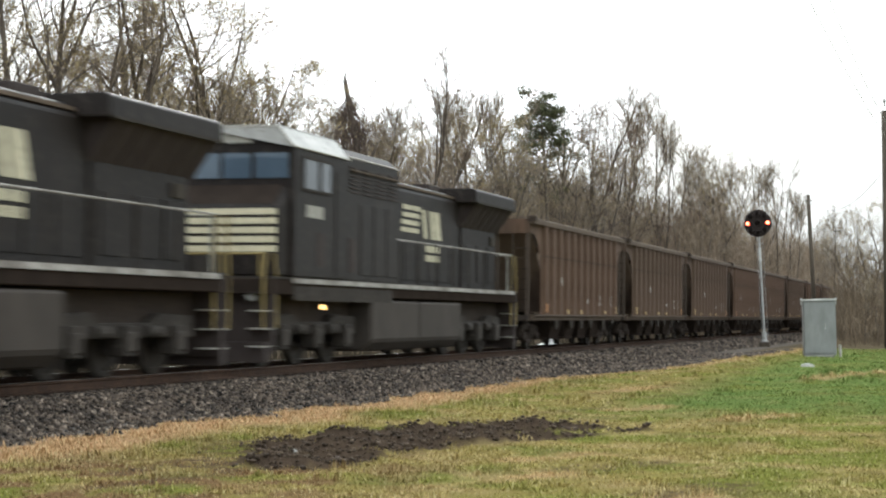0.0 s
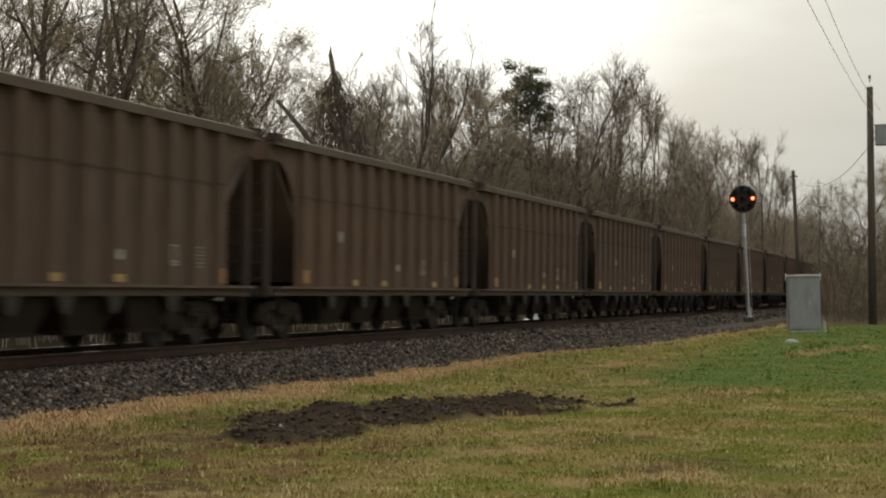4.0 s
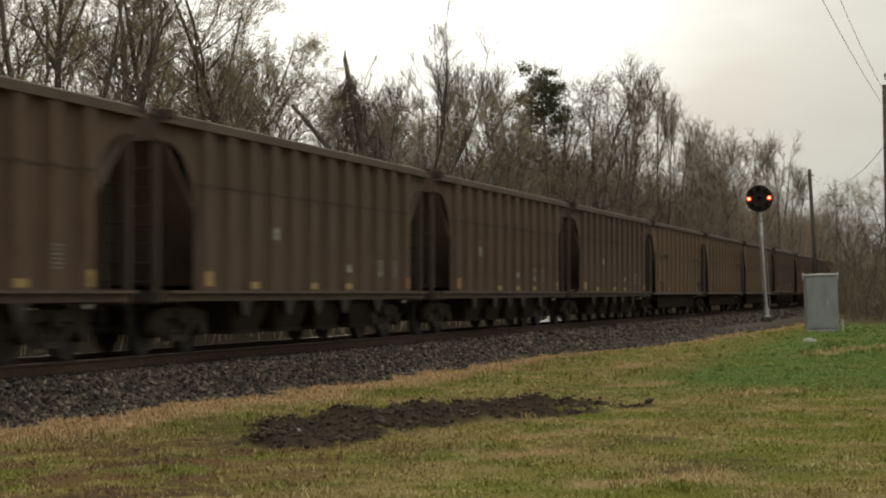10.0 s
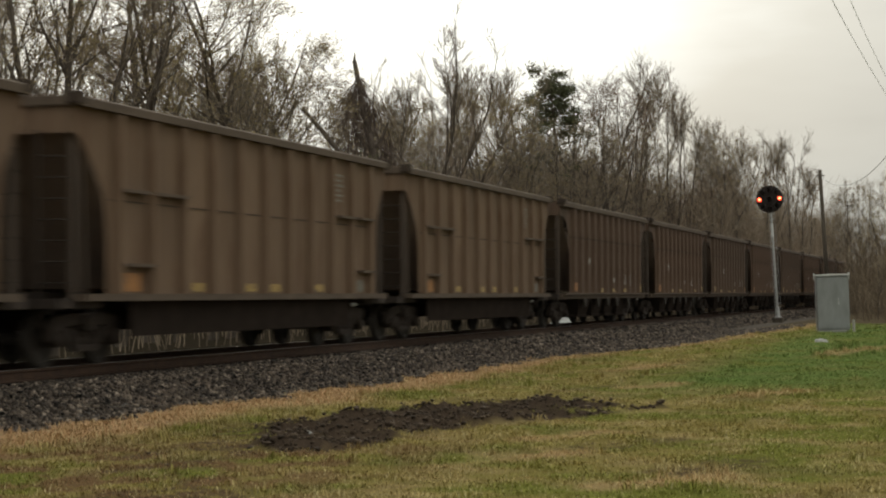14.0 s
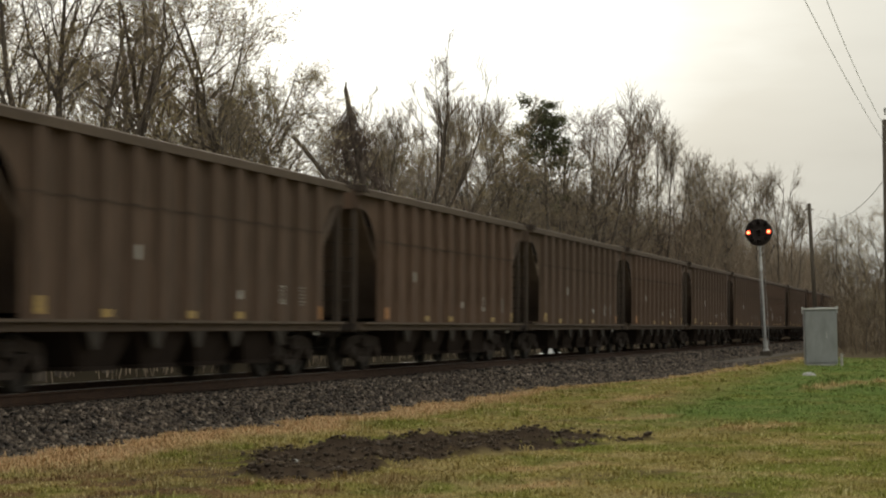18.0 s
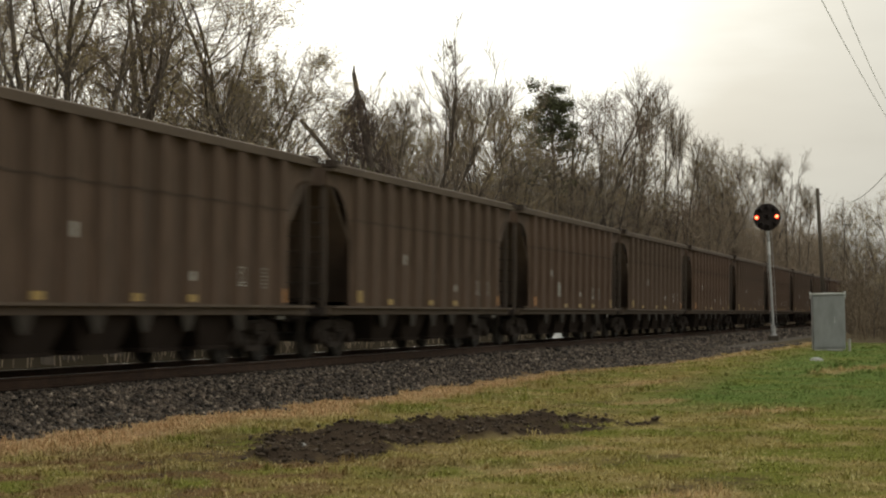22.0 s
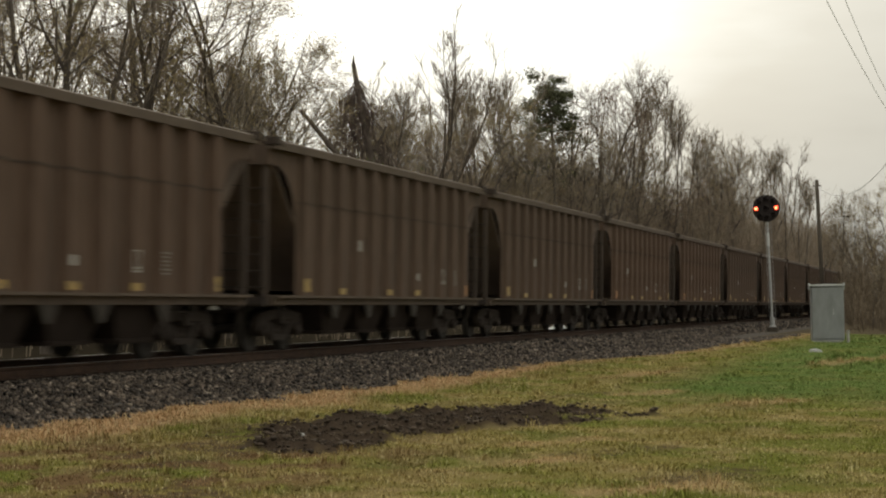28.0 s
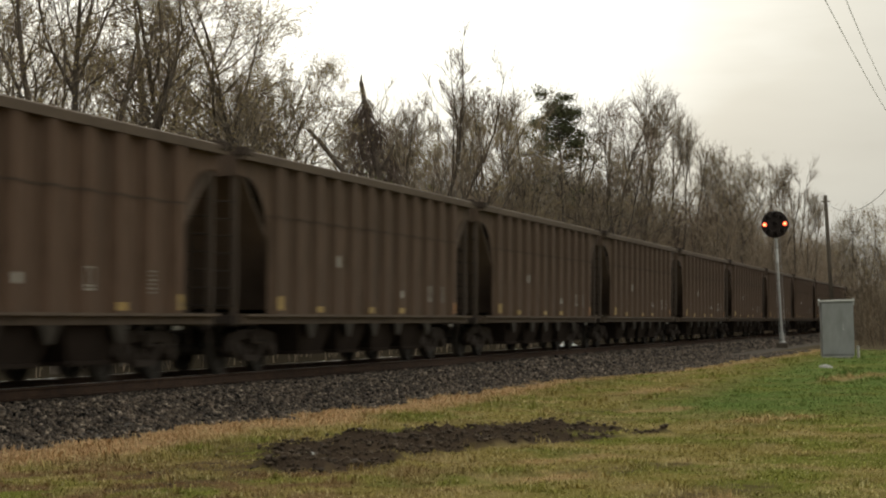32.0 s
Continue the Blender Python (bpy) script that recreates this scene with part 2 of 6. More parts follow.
M_CREAM = mat("faded_cream_paint", (0.56, 0.50, 0.35), (0.40, 0.36, 0.25), 4.0, 0.7, c3=(0.18, 0.16, 0.12), fine=12)
M_STRIPE = mat("cream_stripe", (0.68, 0.60, 0.42), (0.52, 0.46, 0.31), 4.0, 0.6, c3=(0.34, 0.28, 0.18), fine=9, amount=0.60)
M_ROOF = mat("pale_roof", (0.46, 0.44, 0.41), (0.30, 0.29, 0.27), 2.0, 0.45, 0.3, 0.1, c3=(0.20, 0.18, 0.16), fine=7, amount=0.58)
M_GLASS_SIDE = mat("side_glass", (0.03, 0.04, 0.05), (0.022, 0.028, 0.034), 1.0, 0.08, 0, 0.0, sheen=0.5)
M_LOCO_GRIME = mat("loco_grime", (0.052, 0.044, 0.037), (0.030, 0.025, 0.021), 2.0, 0.85, 0, 0.3, c3=(0.10, 0.085, 0.072), fine=9, amount=0.62)
M_TANK = mat("tank_grime", (0.068, 0.056, 0.047), (0.044, 0.037, 0.031), 1.5, 0.75, 0, 0.2, (1, 1, 0.5), sheen=0.12)
# Blue base colour stands in for the sky reflected in the windscreen.
M_GLASS = mat("cab_glass", (0.085, 0.115, 0.150), (0.065, 0.090, 0.120), 1.0, 0.06, 0, 0.0, sheen=0.6)
M_HANDRAIL = mat("handrail_yellow", (0.30, 0.215, 0.07), (0.20, 0.145, 0.055), 5.0, 0.6)
M_LAMP_RED = glow("red_lamp", (1.0, 0.05, 0.022), 2.6)
M_LAMP_CORE = glow("red_lamp_core", (1.0, 0.30, 0.13), 4.5)
M_LAMP_AMBER = glow("amber_lamp", (1.0, 0.58, 0.18), 2.4)


# ---- mesh helpers ----
class Shape:
    """Collects vertices and faces of one mesh."""

    def __init__(self):
        self.v, self.f = [], []

    def add(self, verts, faces):
        k = len(self.v)
        self.v += [tuple(p) for p in verts]
        self.f += [tuple(i + k for i in q) for q in faces]
        return self

    def box(self, x0, x1, y0, y1, z0, z1):
        return self.add([(x0, y0, z0), (x1, y0, z0), (x1, y1, z0), (x0, y1, z0), (x0, y0, z1), (x1, y0, z1), (x1, y1, z1), (x0, y1, z1)],
                        [(3, 2, 1, 0), (4, 5, 6, 7), (0, 1, 5, 4), (1, 2, 6, 5), (2, 3, 7, 6), (3, 0, 4, 7)])

    def prism(self, outline, axis, a, b):
        """An outline of (u, v) pairs swept from a to b along the axis x, y or z."""
        put = {"x": lambda u, v, w: (w, u, v), "y": lambda u, v, w: (u, w, v), "z": lambda u, v, w: (u, v, w)}[axis]
        n = len(outline)
        return self.add([put(u, v, a) for u, v in outline] + [put(u, v, b) for u, v in outline],
                        [tuple(range(n))[::-1], tuple(range(n, 2 * n))] + [(i, (i + 1) % n, (i + 1) % n + n, i + n) for i in range(n)])

    def tube(self, p, q, r0, r1=None, n=8, caps=True):
        p, q = Vector(p), Vector(q)
        r1 = r0 if r1 is None else r1
        d = (q - p).normalized()
        a = d.orthogonal().normalized()
        b = d.cross(a)
        ring = [(math.cos(2 * math.pi * i / n), math.sin(2 * math.pi * i / n)) for i in range(n)]
        vs = [p + (a * c + b * s) * r0 for c, s in ring] + [q + (a * c + b * s) * r1 for c, s in ring]
        fs = [(i, (i + 1) % n, (i + 1) % n + n, i + n) for i in range(n)]
        if caps:
            fs += [tuple(range(n))[::-1], tuple(range(n, 2 * n))]
        return self.add(vs, fs)

    def path(self, pts, r, n=6):
        """One unbroken tube along the points."""
        pts = [Vector(p) for p in pts]
        ref = (pts[-1] - pts[0]).orthogonal().normalized()
        vs, fs = [], []
        for i, p in enumerate(pts):
            d = (pts[min(i + 1, len(pts) - 1)] - pts[max(i - 1, 0)]).normalized()
            a = (ref - d * ref.dot(d)).normalized()
            b = d.cross(a)
            vs += [p + (a * math.cos(2 * math.pi * k / n) + b * math.sin(2 * math.pi * k / n)) * r for k in range(n)]
        for i in range(len(pts) - 1):
            fs += [(i * n + k, i * n + (k + 1) % n, (i + 1) * n + (k + 1) % n, (i + 1) * n + k) for k in range(n)]
        m = (len(pts) - 1) * n
        fs += [tuple(range(n))[::-1], tuple(range(m, m + n))]
        return self.add(vs, fs)

    def ring(self, r0, r1, a, b, centre, n=16):
        """An open pipe round the x axis, from a to b."""
        c = Vector(centre)
        vs, fs = [], []
        for r, w in ((r0, a), (r1, a), (r1, b), (r0, b)):
            vs += [c + Vector((w, r * math.cos(2 * math.pi * i / n), r * math.sin(2 * math.pi * i / n))) for i in range(n)]
        for k in range(4):
            for i in range(n):
                j, m = (i + 1) % n, (k + 1) % 4
                fs.append((k * n + i, k * n + j, m * n + j, m * n + i))
        return self.add(vs, fs)

    def lathe(self, profile, centre, axis="y", n=20):
        """Rings of (radius, offset) round an axis through the centre."""
        c = Vector(centre)
        vs, fs = [], []
        for r, w in profile:
            for i in range(n):
                u, v = r * math.cos(2 * math.pi * i / n), r * math.sin(2 * math.pi * i / n)
                vs.append(c + Vector({"y": (u, w, v), "x": (w, u, v), "z": (u, v, w)}[axis]))
        for k in range(len(profile) - 1):
            for i in range(n):
                j = (i + 1) % n
                fs.append((k * n + i, k * n + j, (k + 1) * n + j, (k + 1) * n + i))
        m = len(profile) - 1
        fs += [tuple(range(n))[::-1], tuple(range(m * n, m * n + n))]
        return self.add(vs, fs)

    def mesh(self, name, material, bevel=0.0, smooth=False):
        me = bpy.data.meshes.new(name)
        me.from_pydata(self.v, [], self.f)
        bm = bmesh.new()
        bm.from_mesh(me)
        bmesh.ops.recalc_face_normals(bm, faces=bm.faces)
        if bevel:
            bmesh.ops.bevel(bm, geom=list(bm.edges), offset=bevel, segments=1, affect="EDGES", profile=0.5)
        for f in bm.faces:
            f.smooth = smooth
        bm.to_mesh(me)
        bm.free()
        me.materials.append(material)
        return me


def part(name, shape, material, parent, label="", bevel=0.0, smooth=False, at=None):
    """One mesh object under a thing or a part; shape is a Shape or a finished mesh."""
    me = shape.mesh(name, material, bevel, smooth) if isinstance(shape, Shape) else shape
    ob = new(name, me)
    ob.parent = parent
    if at:
        ob.location = at
    if label:
        ob["label"] = label
    return ob


def thing(name, label, category, group="", kind="", at=(0, 0, 0)):
    ob = new(name)
    ob.location = at
    return tagged(ob, label, category, group, kind)


def single(name, shape, material, label, category, group="", kind="", bevel=0.0, smooth=False):
    me = shape.mesh(name, material, bevel, smooth) if isinstance(shape, Shape) else shape
    return tagged(new(name, me), label, category, group, kind)


def raw_mesh(name, verts, faces, material, smooth=False):
    """A large mesh straight from arrays of vertices and of triangles or quads."""
    me = bpy.data.meshes.new(name)
    verts, faces = np.asarray(verts, np.float32), np.asarray(faces, np.int32)
    me.vertices.add(len(verts))
    me.vertices.foreach_set("co", verts.ravel())
    k = faces.shape[1]
    me.loops.add(faces.size)
    me.loops.foreach_set("vertex_index", faces.ravel())
    me.polygons.add(len(faces))
    me.polygons.foreach_set("loop_start", np.arange(0, faces.size, k, dtype=np.int32))
    if smooth:
        me.polygons.foreach_set("use_smooth", np.ones(len(faces), bool))
    me.update(calc_edges=True)
    me.materials.append(material)
    return me


# ---- ground ----
def smooth(a, b, v):
    t = np.clip((v - a) / (b - a), 0, 1)
    return t * t * (3 - 2 * t)


def wobble(x, y, s=1.0, k=0.0):
    """Cheap smooth unevenness for arrays, about -1 to 1."""
    return (np.sin(x * 1.7 * s + 1.3 * np.sin(y * 1.1 * s + k)) + np.sin(y * 2.1 * s + 1.7 * np.sin(x * 0.9 * s + 2 * k) + k) + 0.6 * np.sin((x + y) * 3.3 * s + k)) / 2.6


MUD = ((21.3, -6.95, 3.0, 1.10, -0.04), (23.4, -7.7, 2.3, 0.95, -0.40), (18.3, -7.2, 1.7, 0.62, 0.0), (22.2, -8.5, 1.5, 0.38, -0.5), (24.3, -9.45, 0.45, 0.16, -0.46))


def mud_at(x, y):
    """1 inside the churned patches, 0 outside."""
    best = np.zeros_like(np.asarray(x, float))
    for cx, cy, a, b, turn in MUD:
        u = (x - cx) * math.cos(turn) + (y - cy) * math.sin(turn)
        v = -(x - cx) * math.sin(turn) + (y - cy) * math.cos(turn)
        d = (u / a) ** 2 + (v / b) ** 2 + 0.30 * wobble(x, y, 1.6) + 0.24 * wobble(x, y, 4.1, 1.0) + 0.20 * wobble(x, y, 9.0, 2.0)
        best = np.maximum(best, 1 - smooth(0.66, 1.22, d))
    return best


def soil_at(x, y):
    """Trampled brown soil round the churned patches, thinning outwards."""
    best = np.zeros_like(np.asarray(x, float))
    for cx, cy, a, b, turn in MUD + ((17.9, -6.4, 1.9, 0.55, -0.10), (15.2, -6.7, 0.7, 0.22, -0.3), (13.0, -7.8, 0.8, 0.6, -0.5), (16.4, -6.95, 0.5, 0.14, 0.0), (14.2, -7.4, 0.5, 0.16, -0.3), (20.5, -5.5, 1.6, 0.35, 0.1), (18.4, -10.3, 0.9, 0.35, -0.4), (16.3, -11.5, 0.9, 0.3, -0.4), (34.5, -8.0, 1.8, 0.16, -0.3), (29.5, -7.6, 1.4, 0.2, -0.3)):
        u = (x - cx) * math.cos(turn) + (y - cy) * math.sin(turn)
        v = -(x - cx) * math.sin(turn) + (y - cy) * math.cos(turn)
        d = (u / a) ** 2 + (v / b) ** 2 + 0.35 * wobble(x, y, 2.3, 0.5) + 0.25 * wobble(x, y, 5.7, 1.9)
        best = np.maximum(best, 1 - smooth(0.8, 1.6, d))
    return best


def edge_y(x):
    """How far the gravel reaches from the track: it spreads into an apron round the signal."""
    x = np.asarray(x, float)
    return -(3.45 + 0.55 * smooth(20, 32, x) + 2.3 * smooth(42, 56, x) + 0.7 * smooth(56, 70, x) + 0.12 * np.sin(x * 1.3) + 0.08 * np.sin(x * 3.7 + 1))


def gravel_at(x, y):
    d = y - edge_y(x) + 0.22 * wobble(x, y, 2.2, 0.3)
    return smooth(-0.1, 0.35, d) * (1 - smooth(2.2, 3.0, y)) * (1 - smooth(74, 84, x) * smooth(-4.0, -4.8, y))


# dry pale places in the lawn
PALE = ((28.2, -10.7, 1.6, 0.55, -0.45), (15.0, -11.4, 1.0, 0.35, -0.6), (46.0, -11.0, 4.0, 0.5, -0.25), (30.5, -8.6, 1.2, 0.4, -0.3), (17.4, -7.35, 0.7, 0.22, 0.0), (19.8, -9.6, 1.2, 0.4, -0.4), (37.0, -7.2, 2.0, 0.4, -0.2), (17.0, -9.8, 0.8, 0.3, -0.4))


def straw_at(x, y):
    """Dead grass in a ragged band along the gravel."""
    d = edge_y(x) - y + 0.35 * wobble(x, y, 1.1, 0.9)
    width = 1.25 - 0.6 * smooth(28, 45, x)
    band = (1 - smooth(width * 0.55, width * 1.25, d)) * (1 - 0.35 * smooth(34, 55, x))
    for cx, cy, a, b, turn in PALE:
        u = (x - cx) * math.cos(turn) + (y - cy) * math.sin(turn)
        v = -(x - cx) * math.sin(turn) + (y - cy) * math.cos(turn)
        patch = 1 - smooth(0.2, 1.3, (u / a) ** 2 + (v / b) ** 2 + 0.5 * wobble(x, y, 2.7, cx))
        band = np.maximum(band, 0.62 * patch)
    return band


def ground_z(x, y):
    x, y = np.asarray(x, float), np.asarray(y, float)
    z = -0.52 + 0.24 * smooth(28, 62, x) * smooth(-3.6, -7.5, y) + 0.02 * wobble(x, y, 0.7) + 0.008 * wobble(x, y, 3.1, 2.0)
    z = z - 0.12 * smooth(2.5, 6, y)
    m = mud_at(x, y)
    return z + m * (0.09 * wobble(x, y, 2.1, 0.4) + 0.08 * wobble(x, y, 5.3, 1.4) + 0.02)


def ground_lines(lo, hi, step, reach):
    a = list(np.arange(lo, hi + step / 2, step))
    d, v = step, hi
    out = []
    while v < reach:
        d *= 1.35
        v += d
        out.append(v)
    d, v = step, lo
    front = []
    while v > -reach:
        d *= 1.35
        v -= d
        front.append(v)
    return np.array(front[::-1] + a + out)


def node_math(n, l, op, a, b=None):
    k = n.new("ShaderNodeMath")
    k.operation = op
    for i, v in enumerate((a, b)):
        if v is None:
            continue
        if isinstance(v, (int, float)):
            k.inputs[i].default_value = v
        else:
            l.new(v, k.inputs[i])
    return k.outputs["Value"]


def node_range(n, l, v, a, b, c=0.0, d=1.0):
    k = n.new("ShaderNodeMapRange")
    k.interpolation_type = "SMOOTHSTEP"
    for name, val in (("From Min", a), ("From Max", b), ("To Min", c), ("To Max", d)):
        k.inputs[name].default_value = val
    l.new(v, k.inputs["Value"])
    return k.outputs["Result"]


def node_noise(n, l, vec, scale, detail=4.0, rough=0.6):
    k = n.new("ShaderNodeTexNoise")
    k.inputs["Scale"].default_value, k.inputs["Detail"].default_value, k.inputs["Roughness"].default_value = scale, detail, rough
    l.new(vec, k.inputs["Vector"])
    return k.outputs["Fac"]


def node_mix(n, l, f, a, b):
    k = n.new("ShaderNodeMix")
    k.data_type = "RGBA"
    l.new(f, k.inputs["Factor"])
    for s, v in (("A", a), ("B", b)):
        if isinstance(v, tuple):
            k.inputs[s].default_value = (*v, 1)
        else:
            l.new(v, k.inputs[s])
    return k.outputs["Result"]


def meadow(name, blades):
    """Lawn in patches of green, straw and bare soil, straw along the ballast; blades: the same for grass blades, brighter and varied."""
    m = bpy.data.materials.new(name)
    m.use_nodes = True
    n, l = m.node_tree.nodes, m.node_tree.links
    b = n["Principled BSDF"]
    co = n.new("ShaderNodeTexCoord").outputs["Object"]
    sep = n.new("ShaderNodeSeparateXYZ")
    l.new(co, sep.inputs[0])
    flat = n.new("ShaderNodeCombineXYZ")
    l.new(sep.outputs["X"], flat.inputs["X"])
    l.new(sep.outputs["Y"], flat.inputs["Y"])
    p = flat.outputs[0]
    # Shading among the blades put into colour: blades lifted, ground below darkened.
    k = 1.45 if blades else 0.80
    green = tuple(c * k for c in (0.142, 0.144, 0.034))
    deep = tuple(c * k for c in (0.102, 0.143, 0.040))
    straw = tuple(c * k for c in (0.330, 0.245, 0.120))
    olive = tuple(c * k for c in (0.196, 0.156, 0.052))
    c = node_mix(n, l, node_range(n, l, node_noise(n, l, p, 0.45), 0.40, 0.53), green, olive)
    # lusher towards the open lawn further off
    lush = node_math(n, l, "MULTIPLY", node_range(n, l, sep.outputs["X"], 25, 33), node_range(n, l, sep.outputs["Y"], -7.2, -9.3))
    lush = node_math(n, l, "MULTIPLY", lush, node_range(n, l, node_noise(n, l, p, 0.45), 0.30, 0.52))
    c = node_mix(n, l, lush, c, deep)
    dry = node_math(n, l, "MULTIPLY", node_range(n, l, node_noise(n, l, p, 0.9, 5.0), 0.48, 0.68), node_range(n, l, lush, 0.0, 1.0, 0.62, 0.2))
    c = node_mix(n, l, dry, c, straw)
    # dull brown thin places
    thin = node_math(n, l, "MULTIPLY", node_range(n, l, node_noise(n, l, p, 0.55, 6.0, 0.65), 0.50, 0.62), node_range(n, l, lush, 0.0, 1.0, 0.42, 0.1))
    c = node_mix(n, l, thin, c, tuple(v * k for v in (0.146, 0.108, 0.054)))
    # browner where the lawn is worn, near the mud
    worn = node_math(n, l, "MULTIPLY", node_range(n, l, sep.outputs["X"], 22, 16), node_range(n, l, sep.outputs["Y"], -10.2, -7.6))
    worn = node_math(n, l, "MULTIPLY", worn, node_range(n, l, node_noise(n, l, p, 1.6, 5.0), 0.42, 0.58))
    c = node_mix(n, l, worn, c, tuple(v * k for v in (0.150, 0.092, 0.046)))
    band = n.new("ShaderNodeAttribute")
    band.attribute_name = "straw"
    c = node_mix(n, l, node_math(n, l, "MULTIPLY", band.outputs["Fac"], 0.93), c, tuple(v * k for v in (0.350, 0.222, 0.120)))
    if not blades:
        soil = node_range(n, l, node_noise(n, l, p, 2.3, 6.0), 0.60, 0.70)
        c = node_mix(n, l, node_math(n, l, "MULTIPLY", soil, 0.45), c, (0.075, 0.058, 0.030))
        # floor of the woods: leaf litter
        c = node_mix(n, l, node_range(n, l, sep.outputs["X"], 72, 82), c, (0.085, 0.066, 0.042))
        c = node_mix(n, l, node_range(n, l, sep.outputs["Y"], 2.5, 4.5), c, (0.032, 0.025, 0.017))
        grav = n.new("ShaderNodeAttribute")
        grav.attribute_name = "gravel"
        gravc = node_mix(n, l, node_noise(n, l, p, 16.0, 5.0), (0.060, 0.051, 0.043), (0.150, 0.128, 0.107))
        c = node_mix(n, l, grav.outputs["Fac"], c, gravc)
        bare = n.new("ShaderNodeAttribute")
        bare.attribute_name = "soil"
        patch = node_math(n, l, "MULTIPLY", bare.outputs["Fac"], node_range(n, l, node_noise(n, l, p, 3.2, 5.0), 0.36, 0.58, 0.0, 0.9))
        c = node_mix(n, l, patch, c, (0.066, 0.044, 0.027))
        # churned mud
        att = n.new("ShaderNodeAttribute")
        att.attribute_name = "mud"
        mudc = node_mix(n, l, node_noise(n, l, p, 7.0, 6.0), (0.030, 0.021, 0.015), (0.064, 0.045, 0.031))
        c = node_mix(n, l, att.outputs["Fac"], c, mudc)
    else:
        geo = n.new("ShaderNodeNewGeometry")
        # every fifth blade is dead straw
        dead = node_range(n, l, node_math(n, l, "FRACT", node_math(n, l, "MULTIPLY", geo.outputs["Random Per Island"], 37.0)), 0.84, 0.88)
        c = node_mix(n, l, node_math(n, l, "MULTIPLY", dead, node_range(n, l, lush, 0.0, 1.0, 0.7, 0.15)), c, (0.50, 0.42, 0.22))
        hsv = n.new("ShaderNodeHueSaturation")
        l.new(c, hsv.inputs["Color"])
        l.new(node_range(n, l, geo.outputs["Random Per Island"], 0.0, 1.0, 0.78, 1.25), hsv.inputs["Value"])
        c = hsv.outputs["Color"]
    b.inputs["Specular IOR Level"].default_value = 0.0
    l.new(c, b.inputs["Base Color"])
    b.inputs["Roughness"].default_value = 0.9
    if not blades:
        bp = n.new("ShaderNodeBump")
        bp.inputs["Strength"].default_value, bp.inputs["Distance"].default_value = 0.6, 0.06
        l.new(node_noise(n, l, p, 14.0, 5.0), bp.inputs["Height"])
        l.new(bp.outputs["Normal"], b.inputs["Normal"])
    return m


def build_ground():
    xs, ys = ground_lines(12.0, 75.0, 0.22, 3000), ground_lines(-13.5, -2.6, 0.16, 3000)
    X, Y = np.meshgrid(xs, ys, indexing="ij")
    V = np.stack([X, Y, ground_z(X, Y)], -1).reshape(-1, 3)
    nx, ny = len(xs), len(ys)
    i, j = np.meshgrid(np.arange(nx - 1), np.arange(ny - 1), indexing="ij")
    a = (i * ny + j).ravel()
    F = np.stack([a, a + ny, a + ny + 1, a + 1], 1)
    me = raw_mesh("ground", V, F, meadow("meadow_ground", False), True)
    for name, f in (("mud", mud_at), ("gravel", gravel_at), ("straw", straw_at), ("soil", soil_at)):
        me.attributes.new(name, "FLOAT", "POINT").data.foreach_set("value", f(V[:, 0], V[:, 1]).astype(np.float32))
    tagged(new("ground", me), "uneven lawn with straw-coloured patches beside the track", "ground", kind="structure")


def build_mud():
    """Clods thrown up on the churned patches."""
    rng = np.random.default_rng(21)
    n = 30000
    x, y = rng.uniform(14.5, 27, n), rng.uniform(-10.5, -4.4, n)
    keep = mud_at(x, y) * (0.75 + 0.35 * wobble(x, y, 3.1, 0.8)) + 0.25 * rng.random(n) + 0.22 * soil_at(x, y) * (rng.random(n) > 0.93) + 0.4 * (soil_at(x, y) > 0.6) * (rng.random(n) > 0.985) > 0.6
    x, y = x[keep], y[keep]
    V, F = stones(rng, len(x), 0, 1, 0, 1, 0.10)
    V = V.reshape(-1, 8, 3)
    c = V.mean(1, keepdims=True)
    s = rng.uniform(0.0, 1.0, len(x)) ** 5
    V = (V - c) * (0.12 + 0.42 * s)[:, None, None] * np.array([1.1, 1.1, 0.75]) + np.stack([x, y, ground_z(x, y) + 0.01], 1)[:, None, :]
    tagged(new("mud_clods", raw_mesh("mud_clods", V.reshape(-1, 3), F, M_CLOD)), "dark wet clods of churned soil", "soil", kind="stuff")


def blades(rng, n, x0, x1, y0, y1, h0, h1, w):
    x, y = rng.uniform(x0, x1, n), rng.uniform(y0, y1, n)
    clump = wobble(x, y, 2.3, 0.7) + 0.6 * wobble(x, y, 5.9, 0.2)
    keep = (mud_at(x, y) * rng.uniform(0.75, 1.6, n) < 0.75) & (gravel_at(x, y) < 0.5) & (soil_at(x, y) * 0.55 < rng.random(n)) & (rng.uniform(-2.2, 1.0, n) < clump)
    x, y, clump = x[keep], y[keep], clump[keep]
    n = len(x)
    z = ground_z(x, y) - 0.01
    h = rng.uniform(h0, h1, n) * (0.8 + 0.35 * np.clip(clump, -0.6, 1.2))
    a, lean = rng.uniform(0, 2 * np.pi, n), rng.uniform(0.1, 1.5, n)
    ww = w * rng.uniform(0.6, 1.3, n)
    dx, dy = np.cos(a), np.sin(a)
    base = np.stack([x, y, z], 1)
    side = np.stack([-dy, dx, 0 * dx], 1) * ww[:, None]
    midp = base + np.stack([dx * h * lean * 0.3, dy * h * lean * 0.3, h * 0.6], 1)
    tip = base + np.stack([dx * h * lean, dy * h * lean, h * (1 - 0.35 * lean)], 1)
    V = np.stack([base - side, base + side, midp - side * 0.7, midp + side * 0.7, tip], 1).reshape(-1, 3)
    k = np.arange(n)[:, None] * 5
    F = np.concatenate([k + np.array([[0, 1, 3]]), k + np.array([[0, 3, 2]]), k + np.array([[2, 3, 4]])], 0)
    return V, F


